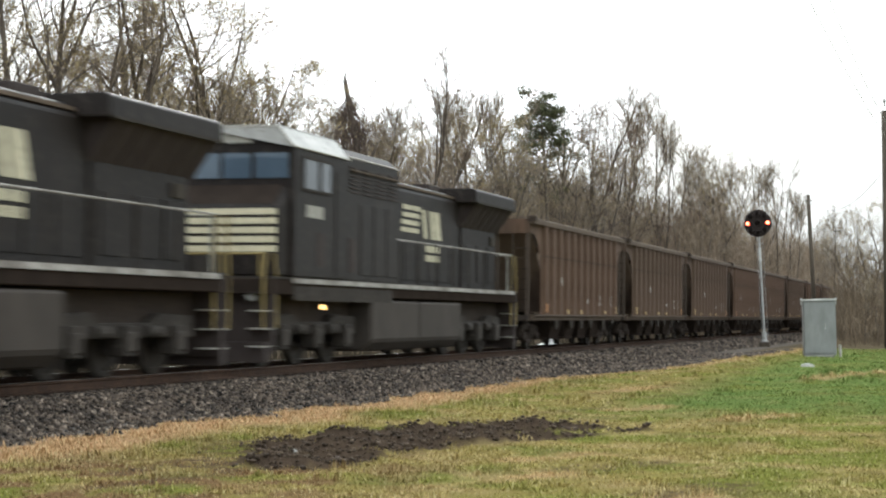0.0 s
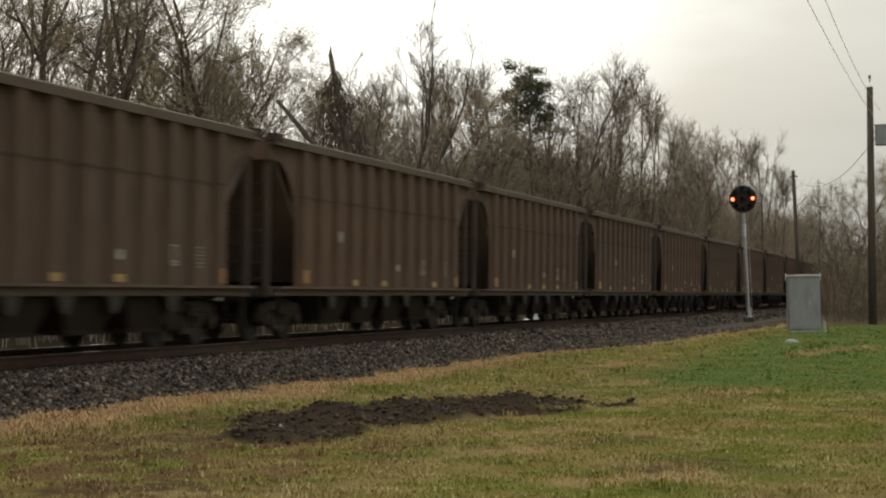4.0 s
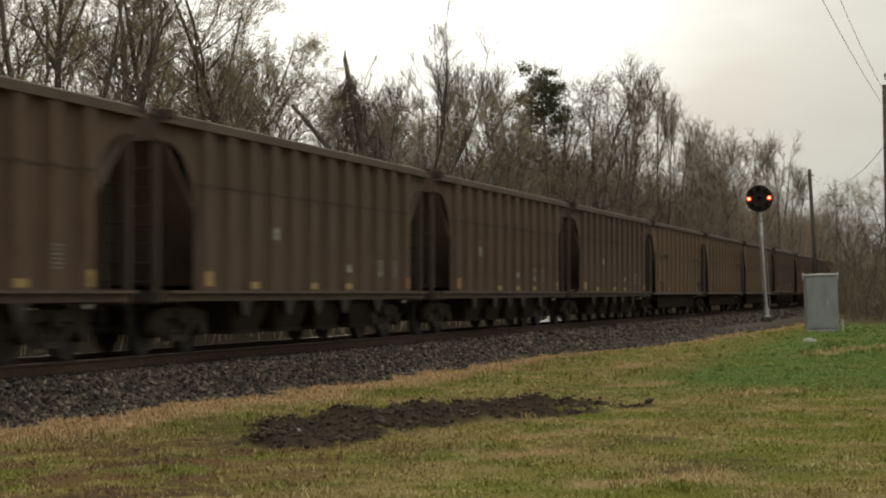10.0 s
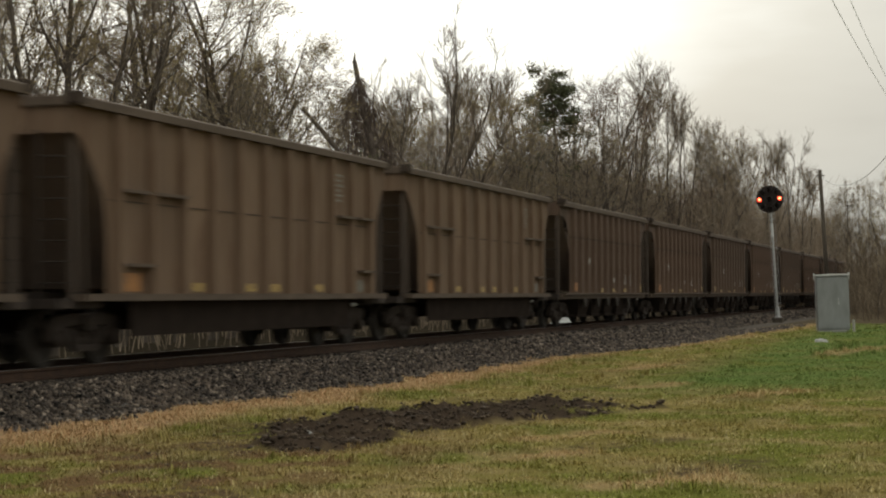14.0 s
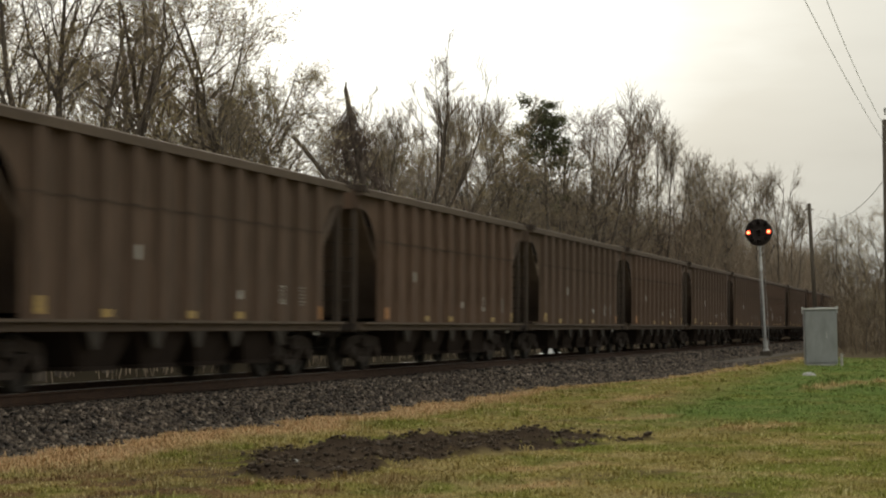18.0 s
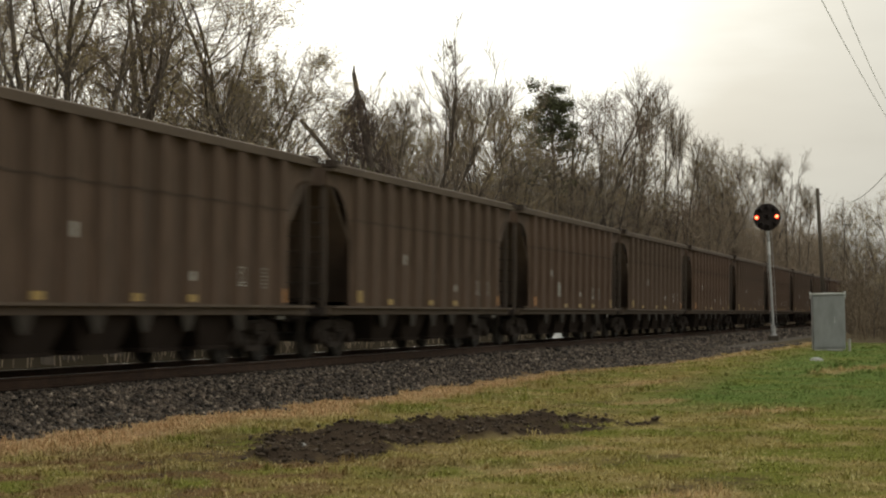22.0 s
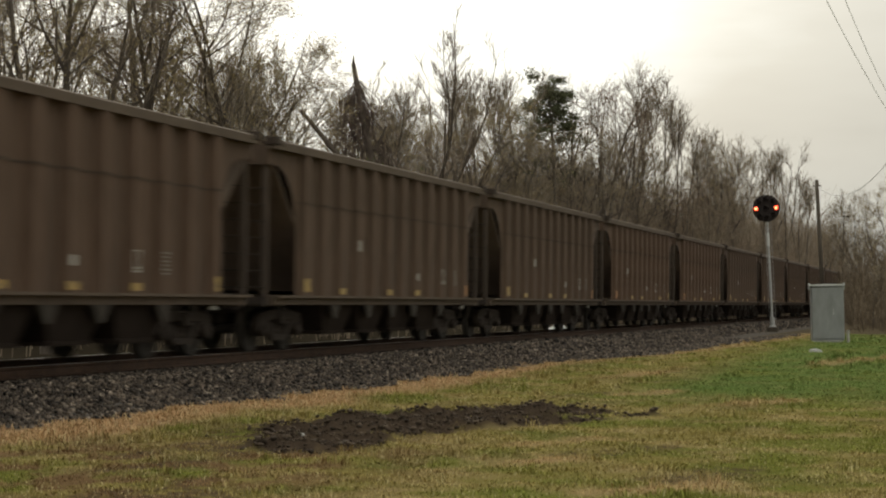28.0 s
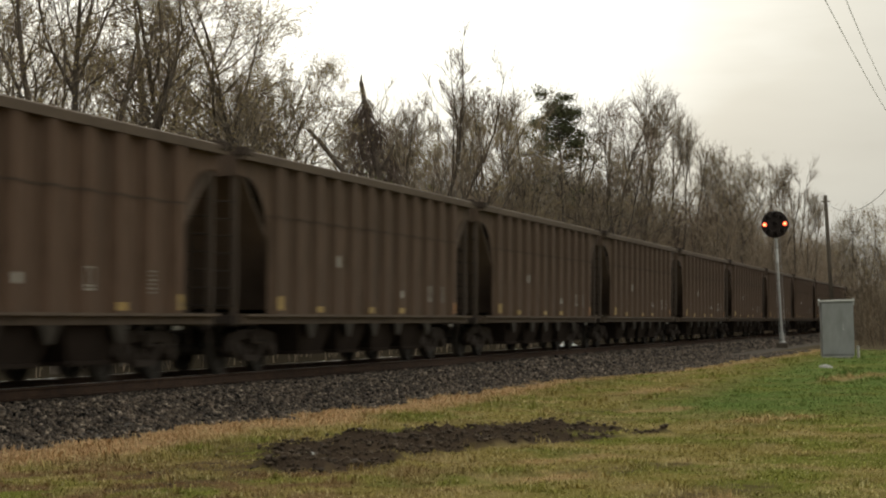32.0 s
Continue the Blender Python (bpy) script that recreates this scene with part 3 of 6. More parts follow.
def tufts(rng, n, per, x0, x1, y0, y1, h0, h1, w):
    """Taller tussocks, each a fan of blades from one root."""
    cx, cy = rng.uniform(x0, x1, n), rng.uniform(y0, y1, n)
    keep = (mud_at(cx, cy) < 0.2) & (gravel_at(cx, cy) < 0.4)
    cx, cy = np.repeat(cx[keep], per), np.repeat(cy[keep], per)
    m = len(cx)
    tall = np.repeat(rng.uniform(0.5, 1.0, keep.sum()), per)
    x, y = cx + rng.normal(0, 0.06, m), cy + rng.normal(0, 0.06, m)
    z = ground_z(x, y) - 0.01
    h, a, lean = rng.uniform(h0, h1, m) * tall, rng.uniform(0, 2 * np.pi, m), rng.uniform(0.15, 1.1, m)
    dx, dy = np.cos(a), np.sin(a)
    base = np.stack([x, y, z], 1)
    side = np.stack([-dy, dx, 0 * dx], 1) * (w * rng.uniform(0.6, 1.2, m))[:, None]
    midp = base + np.stack([dx * h * lean * 0.3, dy * h * lean * 0.3, h * 0.6], 1)
    tip = base + np.stack([dx * h * lean, dy * h * lean, h * (1 - 0.3 * lean)], 1)
    V = np.stack([base - side, base + side, midp - side * 0.7, midp + side * 0.7, tip], 1).reshape(-1, 3)
    k = np.arange(m)[:, None] * 5
    return V, np.concatenate([k + np.array([[0, 1, 3]]), k + np.array([[0, 3, 2]]), k + np.array([[2, 3, 4]])], 0)


def build_grass():
    rng = np.random.default_rng(4)
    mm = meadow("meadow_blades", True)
    sets = [blades(rng, 230000, 11.5, 24, -13.4, -3.4, 0.02, 0.065, 0.005),
            blades(rng, 100000, 24, 42, -13.0, -3.4, 0.02, 0.06, 0.009),
            blades(rng, 50000, 42, 80, -13.0, -3.6, 0.025, 0.075, 0.014),
            blades(rng, 30000, 14, 60, -4.6, -3.15, 0.03, 0.09, 0.007),
            tufts(rng, 260, 34, 12, 34, -13.2, -3.6, 0.07, 0.15, 0.005), tufts(rng, 700, 26, 12.5, 45, -5.6, -3.2, 0.06, 0.16, 0.006), tufts(rng, 160, 24, 30, 75, -13, -5, 0.08, 0.18, 0.011), tufts(rng, 40, 26, 26.6, 29.8, -11.5, -9.9, 0.07, 0.15, 0.007), tufts(rng, 60, 24, 42, 52, -11.8, -10.0, 0.10, 0.2, 0.011), tufts(rng, 24, 26, 14.2, 16, -11.9, -10.9, 0.06, 0.14, 0.005)]
    V, F, k = [], [], 0
    for v, f in sets:
        V.append(v)
        F.append(f + k)
        k += len(v)
    V = np.concatenate(V)
    me = raw_mesh("grass", V, np.concatenate(F), mm)
    me.attributes.new("straw", "FLOAT", "POINT").data.foreach_set("value", straw_at(V[:, 0], V[:, 1]).astype(np.float32))
    tagged(new("grass", me),
           "short spring grass, green with straw blades", "grass", kind="stuff")


# ---- track ----
def ballast_z(y):
    a = np.abs(y)
    return np.where(a < 1.95, -0.21, -0.21 - (a - 1.95) * 0.33)


def stones(rng, n, x0, x1, y0, y1, size):
    """Irregular broken stones, each a jittered eight-cornered block."""
    x, y = rng.uniform(x0, x1, n), rng.uniform(y0, y1, n)
    z = ballast_z(y) + rng.uniform(-0.03, 0.025, n)
    s = size * rng.uniform(0.55, 1.3, n)
    corner = np.array([(-1, -1, -1), (1, -1, -1), (1, 1, -1), (-1, 1, -1), (-1, -1, 1), (1, -1, 1), (1, 1, 1), (-1, 1, 1)], float) * 0.5
    c = corner[None] * rng.uniform(0.55, 1.15, (n, 1, 3)) + rng.uniform(-0.17, 0.17, (n, 8, 3))
    a, t = rng.uniform(0, 6.28, n), rng.uniform(-0.7, 0.7, n)
    ca, sa, ct, st = np.cos(a), np.sin(a), np.cos(t), np.sin(t)
    px, py, pz = c[..., 0], c[..., 1], c[..., 2]
    py, pz = py * ct[:, None] - pz * st[:, None], py * st[:, None] + pz * ct[:, None]
    px, py = px * ca[:, None] - py * sa[:, None], px * sa[:, None] + py * ca[:, None]
    V = np.stack([px, py, pz], -1) * s[:, None, None] + np.stack([x, y, z], 1)[:, None, :]
    q = np.array([(3, 2, 1, 0), (4, 5, 6, 7), (0, 1, 5, 4), (1, 2, 6, 5), (2, 3, 7, 6), (3, 0, 4, 7)])
    F = (np.arange(n)[:, None, None] * 8 + q[None]).reshape(-1, 4)
    return V.reshape(-1, 3), F


def build_track():
    rng = np.random.default_rng(7)
    bed = Shape().prism([(-3.45, -0.72), (-3.2, -0.60), (-1.95, -0.225), (1.95, -0.225), (3.2, -0.60), (3.45, -0.72)], "x", -60, 900)
    single("ballast_bed", bed, M_STONE_BED, "bed of grey crushed stone under the track", "ballast", kind="structure")
    V, F, k = [], [], 0
    for args in ((52000, 13, 45, -3.45, -1.05, 0.052), (16000, 45, 90, -3.5, -1.05, 0.092), (5000, 90, 150, -3.4, -1.2, 0.14), (3500, 13, 60, -0.7, 0.7, 0.08), (1300, 13, 80, -3.8, -3.3, 0.06), (4000, 13, 70, 1.0, 3.0, 0.095)):
        v, f = stones(rng, *args)
        V.append(v)
        F.append(f + k)
        k += len(v)
    # loose stones over the gravel apron
    n = 18000
    x, y = rng.uniform(13, 78, n), rng.uniform(-7.6, -3.0, n)
    keep = gravel_at(x, y) + 0.3 * rng.random(n) > 0.6
    x, y = x[keep], y[keep]
    v, f = stones(rng, len(x), 0, 1, 0, 1, 0.062)
    v = v.reshape(-1, 8, 3)
    v = v - v.mean(1, keepdims=True) + np.stack([x, y, ground_z(x, y) + 0.005], 1)[:, None, :]
    V.append(v.reshape(-1, 3))
    F.append(f + k)
    tagged(new("ballast_stones", raw_mesh("ballast_stones", np.concatenate(V), np.concatenate(F), M_STONE)),
           "loose grey crushed stone heaped along the track", "ballast", kind="stuff")
    prof = [(-0.07, -0.172), (0.07, -0.172), (0.07, -0.160), (0.012, -0.140), (0.010, -0.048), (0.036, -0.038), (0.036, -0.006), (0.030, -0.002), (-0.030, -0.002),
            (-0.036, -0.006), (-0.036, -0.038), (-0.010, -0.048), (-0.012, -0.140), (-0.07, -0.160)]
    track = thing("railway_track", "single railway track, rusty rails on dark timber ties", "railway track", kind="structure")
    for y in (-0.755, 0.755):
        rail = part("rail", Shape().prism([(u + y, v) for u, v in prof], "x", -60, 900), M_RAIL, track, "rusty steel rail")
        part("running_surface", Shape().box(-60, 900, y - 0.028, y + 0.028, -0.002, 0.0), M_RAILTOP, rail, "polished top of the rail")
    tie = Shape().box(-0.115, 0.115, -1.3, 1.3, -0.35, -0.175).mesh("tie", M_TIE, 0.012)
    for i in range(240):
        t = part("tie", tie, None, track)
        t.location = (12 + 0.52 * i, random.uniform(-0.03, 0.03), random.uniform(-0.01, 0.004))
    rest = Shape()
    for i in range(300):
        rest.box(136.8 + 0.52 * i - 0.115, 136.8 + 0.52 * i + 0.115, -1.3, 1.3, -0.35, -0.175)
    tagged(part("ties", rest, M_TIE, track), kind="stuff")


# ---- hopper cars ----
PITCH = 15.5            # coupled length of a car
BODY = 7.36             # half the length of a body at its top
SIDE = 1.50             # half the width of the sheets
TOP, SILL = 3.89, 1.02


def wheelset_mesh(r, name):
    s = Shape().tube((0, -0.95, 0), (0, 0.95, 0), 0.085, None, 10)
    for y in (-0.75, 0.75):
        k = 1 if y > 0 else -1
        s.lathe([(0.10, y - 0.06 * k), (r * 0.45, y - 0.035 * k), (r * 0.78, y - 0.03 * k), (r * 0.80, y - 0.075 * k), (r + 0.025, y - 0.075 * k), (r + 0.025, y - 0.05 * k),
                 (r, y - 0.04 * k), (r - 0.004, y + 0.06 * k), (r * 0.82, y + 0.06 * k), (r * 0.78, y + 0.02 * k), (r * 0.45, y + 0.015 * k), (0.10, y + 0.05 * k)], (0, 0, 0), "y", 20)
    # bolts of the bearing caps, to show the turning
    for y in (-0.96, 0.96):
        for i in range(3):
            a = 2.094 * i
            s.box(0.05 * math.cos(a) - 0.015, 0.05 * math.cos(a) + 0.015, y - 0.02, y + 0.02, 0.05 * math.sin(a) - 0.015, 0.05 * math.sin(a) + 0.015)
    return s.mesh(name, M_WHEEL)


WHEELS, LOCO_WHEELS = [], []


def build_truck(parent, x, meshes):
    truck = part("truck", meshes["bolster"], None, parent, "grimy cast two-axle truck", at=(x, 0, 0))
    for y in (-0.99, 0.99):
        part("side_frame", meshes["frame"], None, truck, at=(0, y, 0))
        part("spring_nest", meshes["spring"], None, truck, at=(0, y, 0))
    for dx in (-0.89, 0.89):
        w = part("wheelset", meshes["wheelset"], None, truck)
        w.matrix_parent_inverse = Matrix.Translation((dx, 0, 0.42))
    return truck


def truck_meshes():
    out = {}
    out["bolster"] = Shape().box(-0.17, 0.17, -1.15, 1.15, 0.52, 0.74).box(-0.32, 0.32, -0.35, 0.35, 0.70, 0.80).mesh("bolster", M_UNDER, 0.02)
    f = Shape()
    f.prism([(-1.12, 0.62), (-1.05, 0.72), (-0.60, 0.78), (0.60, 0.78), (1.05, 0.72), (1.12, 0.62), (1.12, 0.40), (0.72, 0.40), (0.66, 0.58), (0.30, 0.62), (-0.30, 0.62), (-0.66, 0.58), (-0.72, 0.40), (-1.12, 0.40)], "y", -0.07, 0.07)
    f.prism([(-0.66, 0.58), (-0.36, 0.22), (0.36, 0.22), (0.66, 0.58), (0.44, 0.56), (0.26, 0.32), (-0.26, 0.32), (-0.44, 0.56)], "y", -0.065, 0.065)
    for x in (-0.89, 0.89):
        f.lathe([(0.05, -0.16), (0.13, -0.13), (0.13, 0.13), (0.05, 0.16)], (x, 0, 0.42), "y", 10)
    out["frame"] = f.mesh("side_frame", M_UNDER)
    s = Shape()
    for x in (-0.14, 0.0, 0.14):
        s.lathe([(0.055, 0.33), (0.06, 0.38), (0.05, 0.43), (0.06, 0.48), (0.05, 0.53)], (x, 0, 0), "z", 8)
    out["spring"] = s.mesh("spring_nest", M_UNDER)
    out["wheelset"] = wheelset_mesh(0.42, "wheelset")
    return out


def side_outline(half, cut):
    """A side sheet: full length under the top chord, cut back with a rounded shoulder at both ends."""
    a, rx, rz = half, cut - 0.10, 1.36
    right = [(a, TOP - 0.15), (a, 2.1 + rz)]
    for k in range(13):
        t = math.pi / 2 * k / 12
        right.append((a - 0.10 - rx * math.sin(t) ** 0.86, 2.1 + rz * max(0.0, math.cos(t)) ** 0.86))
    right.append((a - cut, SILL))
    return right + [(-x, z) for x, z in right[::-1]]


def hopper_car(paint, markings, heap, meshes):
    car = thing("hopper_car", markings["label"], "rail car", "cars of the coal train")
    for y, s in ((-SIDE, -1), (SIDE, 1)):
        sheet = part("side_sheet", Shape().prism(side_outline(BODY - 0.03, 1.38), "y", y - 0.012 * s, y), paint, car)
        part("weld_seam", meshes["seam_near" if s < 0 else "seam_far"], None, sheet, at=(0, y, 0))
        part("top_chord", Shape().prism([(y - 0.05 * s, TOP - 0.17), (y + 0.15 * s, TOP - 0.17), (y + 0.15 * s, TOP - 0.03), (y + 0.11 * s, TOP), (y - 0.05 * s, TOP)], "x", -BODY, BODY), M_CHORD, car, "dusty grey top chord")
        part("side_sill", Shape().prism([(y - 0.10 * s, SILL - 0.13), (y + 0.03 * s, SILL - 0.13), (y + 0.03 * s, SILL), (y + 0.15 * s, SILL), (y + 0.15 * s, SILL + 0.045), (y - 0.10 * s, SILL + 0.045)], "x", -BODY + 0.25, BODY - 0.25), M_CHORD, car, "dusty lower sill")
        post = meshes["post_near"] if s < 0 else meshes["post_far"]
        me = post[paint.name]
        for i in range(12):
            part("side_post", me, None, car, at=(-5.61 + 1.02 * i, y, 0))
        for x in (-5.35 + 1.07 * 1.5, -5.35 + 1.07 * 3.5, 0.0, 5.35 - 1.07 * 3.5, 5.35 - 1.07 * 1.5):
            part("gusset", meshes["gusset"], None, car, "pale dusty triangular gusset", at=(x, y, 0))
    for e in (-1, 1):
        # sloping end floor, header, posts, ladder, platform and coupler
        part("slope_sheet", Shape().prism([(e * 7.1, 3.50), (e * 7.1, 3.45), (e * 4.6, 1.15), (e * 4.6, 1.20)], "y", -SIDE + 0.0125, SIDE - 0.0125), M_END, car, "end slope, brown lightened against its deep shade")
        part("end_header", Shape().box(min(e * 7.02, e * 7.34), max(e * 7.02, e * 7.34), -SIDE + 0.01, SIDE - 0.01, 3.44, TOP - 0.02), paint, car)
        part("end_sill", Shape().box(min(e * 6.2, e * 7.30), max(e * 6.2, e * 7.30), -1.42, 1.42, SILL - 0.16, SILL + 0.02), M_UNDER, car)
        for y in (-1.40, 1.40):
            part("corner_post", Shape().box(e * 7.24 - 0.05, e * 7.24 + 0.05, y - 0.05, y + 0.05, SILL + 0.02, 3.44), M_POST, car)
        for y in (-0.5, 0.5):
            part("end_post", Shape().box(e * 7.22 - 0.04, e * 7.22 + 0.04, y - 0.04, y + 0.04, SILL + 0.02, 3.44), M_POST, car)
        lad = part("ladder", Shape().box(e * 7.31 - 0.02, e * 7.31 + 0.02, -1.00, -0.96, 0.55, 3.45), M_UNDER, car)
        for i in range(8):
            part("rung", meshes["rung_end"], None, lad, at=(e * 7.31, -1.20, SILL - 0.12 + 0.3 * i))
        part("coupler", Shape().box(min(e * 7.1, e * 7.60), max(e * 7.1, e * 7.60), -0.09, 0.09, 0.76, 0.92).box(min(e * 7.52, e * 7.745), max(e * 7.52, e * 7.745), -0.19, 0.19, 0.70, 0.98), M_UNDER, car, bevel=0.02)
        for y in (-SIDE - 0.05, SIDE + 0.05):
            part("corner_cap", Shape().box(min(e * 7.06, e * 7.40), max(e * 7.06, e * 7.40), y - 0.12, y + 0.12, TOP - 0.10, TOP + 0.05), M_SEAM, car, bevel=0.01)
        build_truck(car, e * 5.55, meshes)
    part("brake_wheel", Shape().lathe([(0.26, -0.015), (0.29, 0.0), (0.26, 0.015), (0.23, 0.0)], (7.34, 0.75, 2.3), "x", 14).box(7.32, 7.36, 0.47, 1.03, 2.28, 2.32).box(7.32, 7.36, 0.73, 0.77, 2.02, 2.58), M_UNDER, car)
    part("centre_sill", Shape().box(-7.1, 7.1, -0.20, 0.20, 0.80, 1.10), M_UNDER, car)
    for x in (-3.2, -1.07, 1.07, 3.2):
        for y in (-0.80, 0.80):
            part("discharge_chute", meshes["chute"], None, car, "discharge chute black with coal dust", at=(x, y, 0))
    load = []
    nx, ny = 40, 10
    for i in range(nx):
        for j in range(ny):
            u, v = i / (nx - 1), j / (ny - 1)
            x, y = (u - 0.5) * 14.2, (v - 0.5) * 2.97
            edge = min(1.0, 4 * u, 4 * (1 - u)) * math.sin(math.pi * v) ** 0.7 if 0 < v < 1 else 0
            load.append((x, y, TOP - 0.30 + heap * edge + 0.05 * noise.noise(Vector((x, y, 3.0)))))
    lo = Shape().add(load, [(i * ny + j, (i + 1) * ny + j, (i + 1) * ny + j + 1, i * ny + j + 1) for i in range(nx - 1) for j in range(ny - 1)])
    part("coal_load", lo, M_COAL, car, "black coal filling the car", smooth=True)
    y = -SIDE - 0.135
    for x, z, w, h, m in markings["plates"]:
        part("reflector" if m is not M_WHITE else "stencil_plate", Shape().box(x - w / 2, x + w / 2, y + 0.004 if m is not M_WHITE else y, y + 0.012, z - h / 2, z + h / 2), m, car)
    part("white_badge", Shape().box(5.75, 5.97, -1.46, -1.44, 0.80, 0.87), M_WHITE, car, "small white badge by the truck")
    for x, z, w, n in markings["bars"]:
        if not n:
            part("stencil_frame", stencil_frame(x, z, w, 0.34, y), M_WHITE, car, "white stencilled frame")
            part("stencil_line", Shape().box(x - w * 0.4, x + w * 0.4, y, y + 0.01, z + 0.055, z + 0.085), M_WHITE, car)
        # lines of small lettering as plain bars
        for i in range(n):
            part("stencil_line", Shape().box(x - w / 2, x + w / 2 * (1 if i % 2 else 0.7), y, y + 0.01, z + 0.065 * i, z + 0.065 * i + 0.03), M_STENCIL, car)
    return car


def stencil_frame(x, z, w, h, y, t=0.022):
    """A painted outline, as a flat rectangular ring."""
    out = [(x - w / 2, z), (x + w / 2, z), (x + w / 2, z + h), (x - w / 2, z + h)]
    inn = [(x - w / 2 + t, z + t * 1.4), (x + w / 2 - t, z + t * 1.4), (x + w / 2 - t, z + h - t), (x - w / 2 + t, z + h - t)]
    ring = [(u, yy, v) for yy in (y, y + 0.01) for u, v in out + inn]
    faces = []
    for i in range(4):
        j = (i + 1) % 4
        faces += [(i, j, 4 + j, 4 + i), (8 + i, 12 + i, 12 + j, 8 + j), (i, 8 + i, 8 + j, j), (4 + i, 4 + j, 12 + j, 12 + i)]
    return Shape().add(ring, faces)


def hat_post(s, w0=0.44, w1=0.26, d=0.13):
    """A pressed hat-section post standing out from the side sheet."""
    z0, z1 = SILL + 0.045, TOP - 0.17
    return Shape().prism([(-w0 / 2, 0), (w0 / 2, 0), (w1 / 2, s * d), (-w1 / 2, s * d)], "z", z0, z1)


def weld_seam(s):
    """The grimy seam between upper and lower sheets, which follows the posts in and out."""
    line = [(-5.95, 0.0)]
    for i in range(12):
        x = -5.61 + 1.02 * i
        line += [(x - 0.225, 0.0), (x - 0.135, 0.13), (x + 0.135, 0.13), (x + 0.225, 0.0)]
    line.append((5.95, 0.0))
    seam = Shape()
    for (x0, d0), (x1, d1) in zip(line, line[1:]):
        a, b, c = [(x0, s * (d0 + k)) for k in (0.0, 0.008)], [(x1, s * (d1 + k)) for k in (0.0, 0.008)], 2.79
        seam.prism([a[0], b[0], b[1], a[1]], "z", c, c + 0.04)
    return seam.mesh("weld_seam", M_WELD)


def tan_car(meshes):
    car = thing("hopper_car", "tan hopper car with flat ribbed sides and solid dark skirt", "rail car", "cars of the coal train")
    half = 7.04
    shoulder = [(half, TOP - 0.15), (half, 3.36), (half - 0.14, 3.33), (half - 0.34, 3.17), (half - 0.66, 2.88), (half - 0.92, 2.58), (half - 1.03, 2.0), (half - 1.06, SILL)]
    for y, s in ((-SIDE, -1), (SIDE, 1)):
        sheet = part("side_sheet", Shape().prism([(half - 0.6 * (half - a), b) for a, b in shoulder] + [(-a, b) for a, b in shoulder[::-1]], "y", y - 0.012 * s, y), M_TAN, car)
        part("weld_seam", Shape().box(-5.9, 5.9, min(y, y + 0.01 * s), max(y, y + 0.01 * s), 2.44, 2.465), M_WELD, sheet)
        part("top_chord", Shape().prism([(y - 0.05 * s, TOP - 0.15), (y + 0.13 * s, TOP - 0.15), (y + 0.13 * s, TOP - 0.03), (y + 0.09 * s, TOP), (y - 0.05 * s, TOP)], "x", -half, half), M_CHORD, car, "dusty grey top chord")
        part("side_sill", Shape().prism([(y - 0.10 * s, SILL - 0.06), (y + 0.12 * s, SILL - 0.06), (y + 0.12 * s, SILL + 0.045), (y - 0.10 * s, SILL + 0.045)], "x", -half + 0.2, half - 0.2), M_CHORD, car)
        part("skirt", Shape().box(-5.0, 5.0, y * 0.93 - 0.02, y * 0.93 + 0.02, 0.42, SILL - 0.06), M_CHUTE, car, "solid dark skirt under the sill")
        for i in range(11):
            part("side_post", meshes["tan_near"] if s < 0 else meshes["tan_far"], None, car, at=(-5.72 + 1.16 * i, y, 0))
        for a, b, z in ((-5.71, -4.75, 2.58), (-4.55, -3.40, 2.58), (-5.62, -4.61, 1.47), (3.86, 4.88, 2.57), (5.13, 5.97, 2.57), (5.23, 6.0, 1.49)):
            part("grab_ledge", Shape().box(a, b, min(y, y + 0.15 * s), max(y, y + 0.15 * s), z, z + 0.05), M_CHORD, car)
    for e in (-1, 1):
        def span(a, b):
            return min(e * a, e * b), max(e * a, e * b)
        part("slope_sheet", Shape().prism([(e * 6.9, 3.45), (e * 6.9, 3.40), (e * 4.9, 1.15), (e * 4.9, 1.20)], "y", -SIDE + 0.0125, SIDE - 0.0125), M_END, car, "end slope, brown lightened against its deep shade")
        part("end_header", Shape().box(*span(6.80, 7.00), -SIDE + 0.01, SIDE - 0.01, 3.36, TOP - 0.15), M_TAN, car)
        part("end_chord", Shape().box(*span(6.78, 7.06), -SIDE + 0.06, SIDE - 0.06, TOP - 0.15, TOP + 0.01), M_CHORD, car, "dusty grey top beam", bevel=0.015)
        part("end_sill", Shape().box(*span(6.0, 7.30), -1.42, 1.42, SILL - 0.16, SILL - 0.02), M_UNDER, car)
        for y in (-1.40, -0.46, 0.46, 1.40):
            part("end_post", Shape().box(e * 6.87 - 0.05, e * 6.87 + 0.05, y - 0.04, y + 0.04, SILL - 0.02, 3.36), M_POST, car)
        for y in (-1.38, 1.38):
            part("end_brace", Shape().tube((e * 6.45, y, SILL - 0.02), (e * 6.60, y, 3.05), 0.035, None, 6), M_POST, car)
        lad = part("ladder", Shape().box(*span(7.08, 7.12), -1.00, -0.96, 0.6, 3.4), M_UNDER, car)
        for i in range(8):
            part("rung", meshes["rung_end"], None, lad, at=(e * 7.10, -1.20, SILL - 0.1 + 0.3 * i))
        part("coupler", Shape().box(*span(7.1, 7.60), -0.09, 0.09, 0.76, 0.92).box(*span(7.52, 7.745), -0.19, 0.19, 0.70, 0.98), M_UNDER, car, bevel=0.02)
        for y in (-SIDE - 0.03, SIDE + 0.03):
            part("corner_cap", Shape().box(*span(6.90, 7.12), y - 0.11, y + 0.11, TOP - 0.12, TOP + 0.05), M_SEAM, car, bevel=0.01)
        build_truck(car, e * 5.75, meshes)
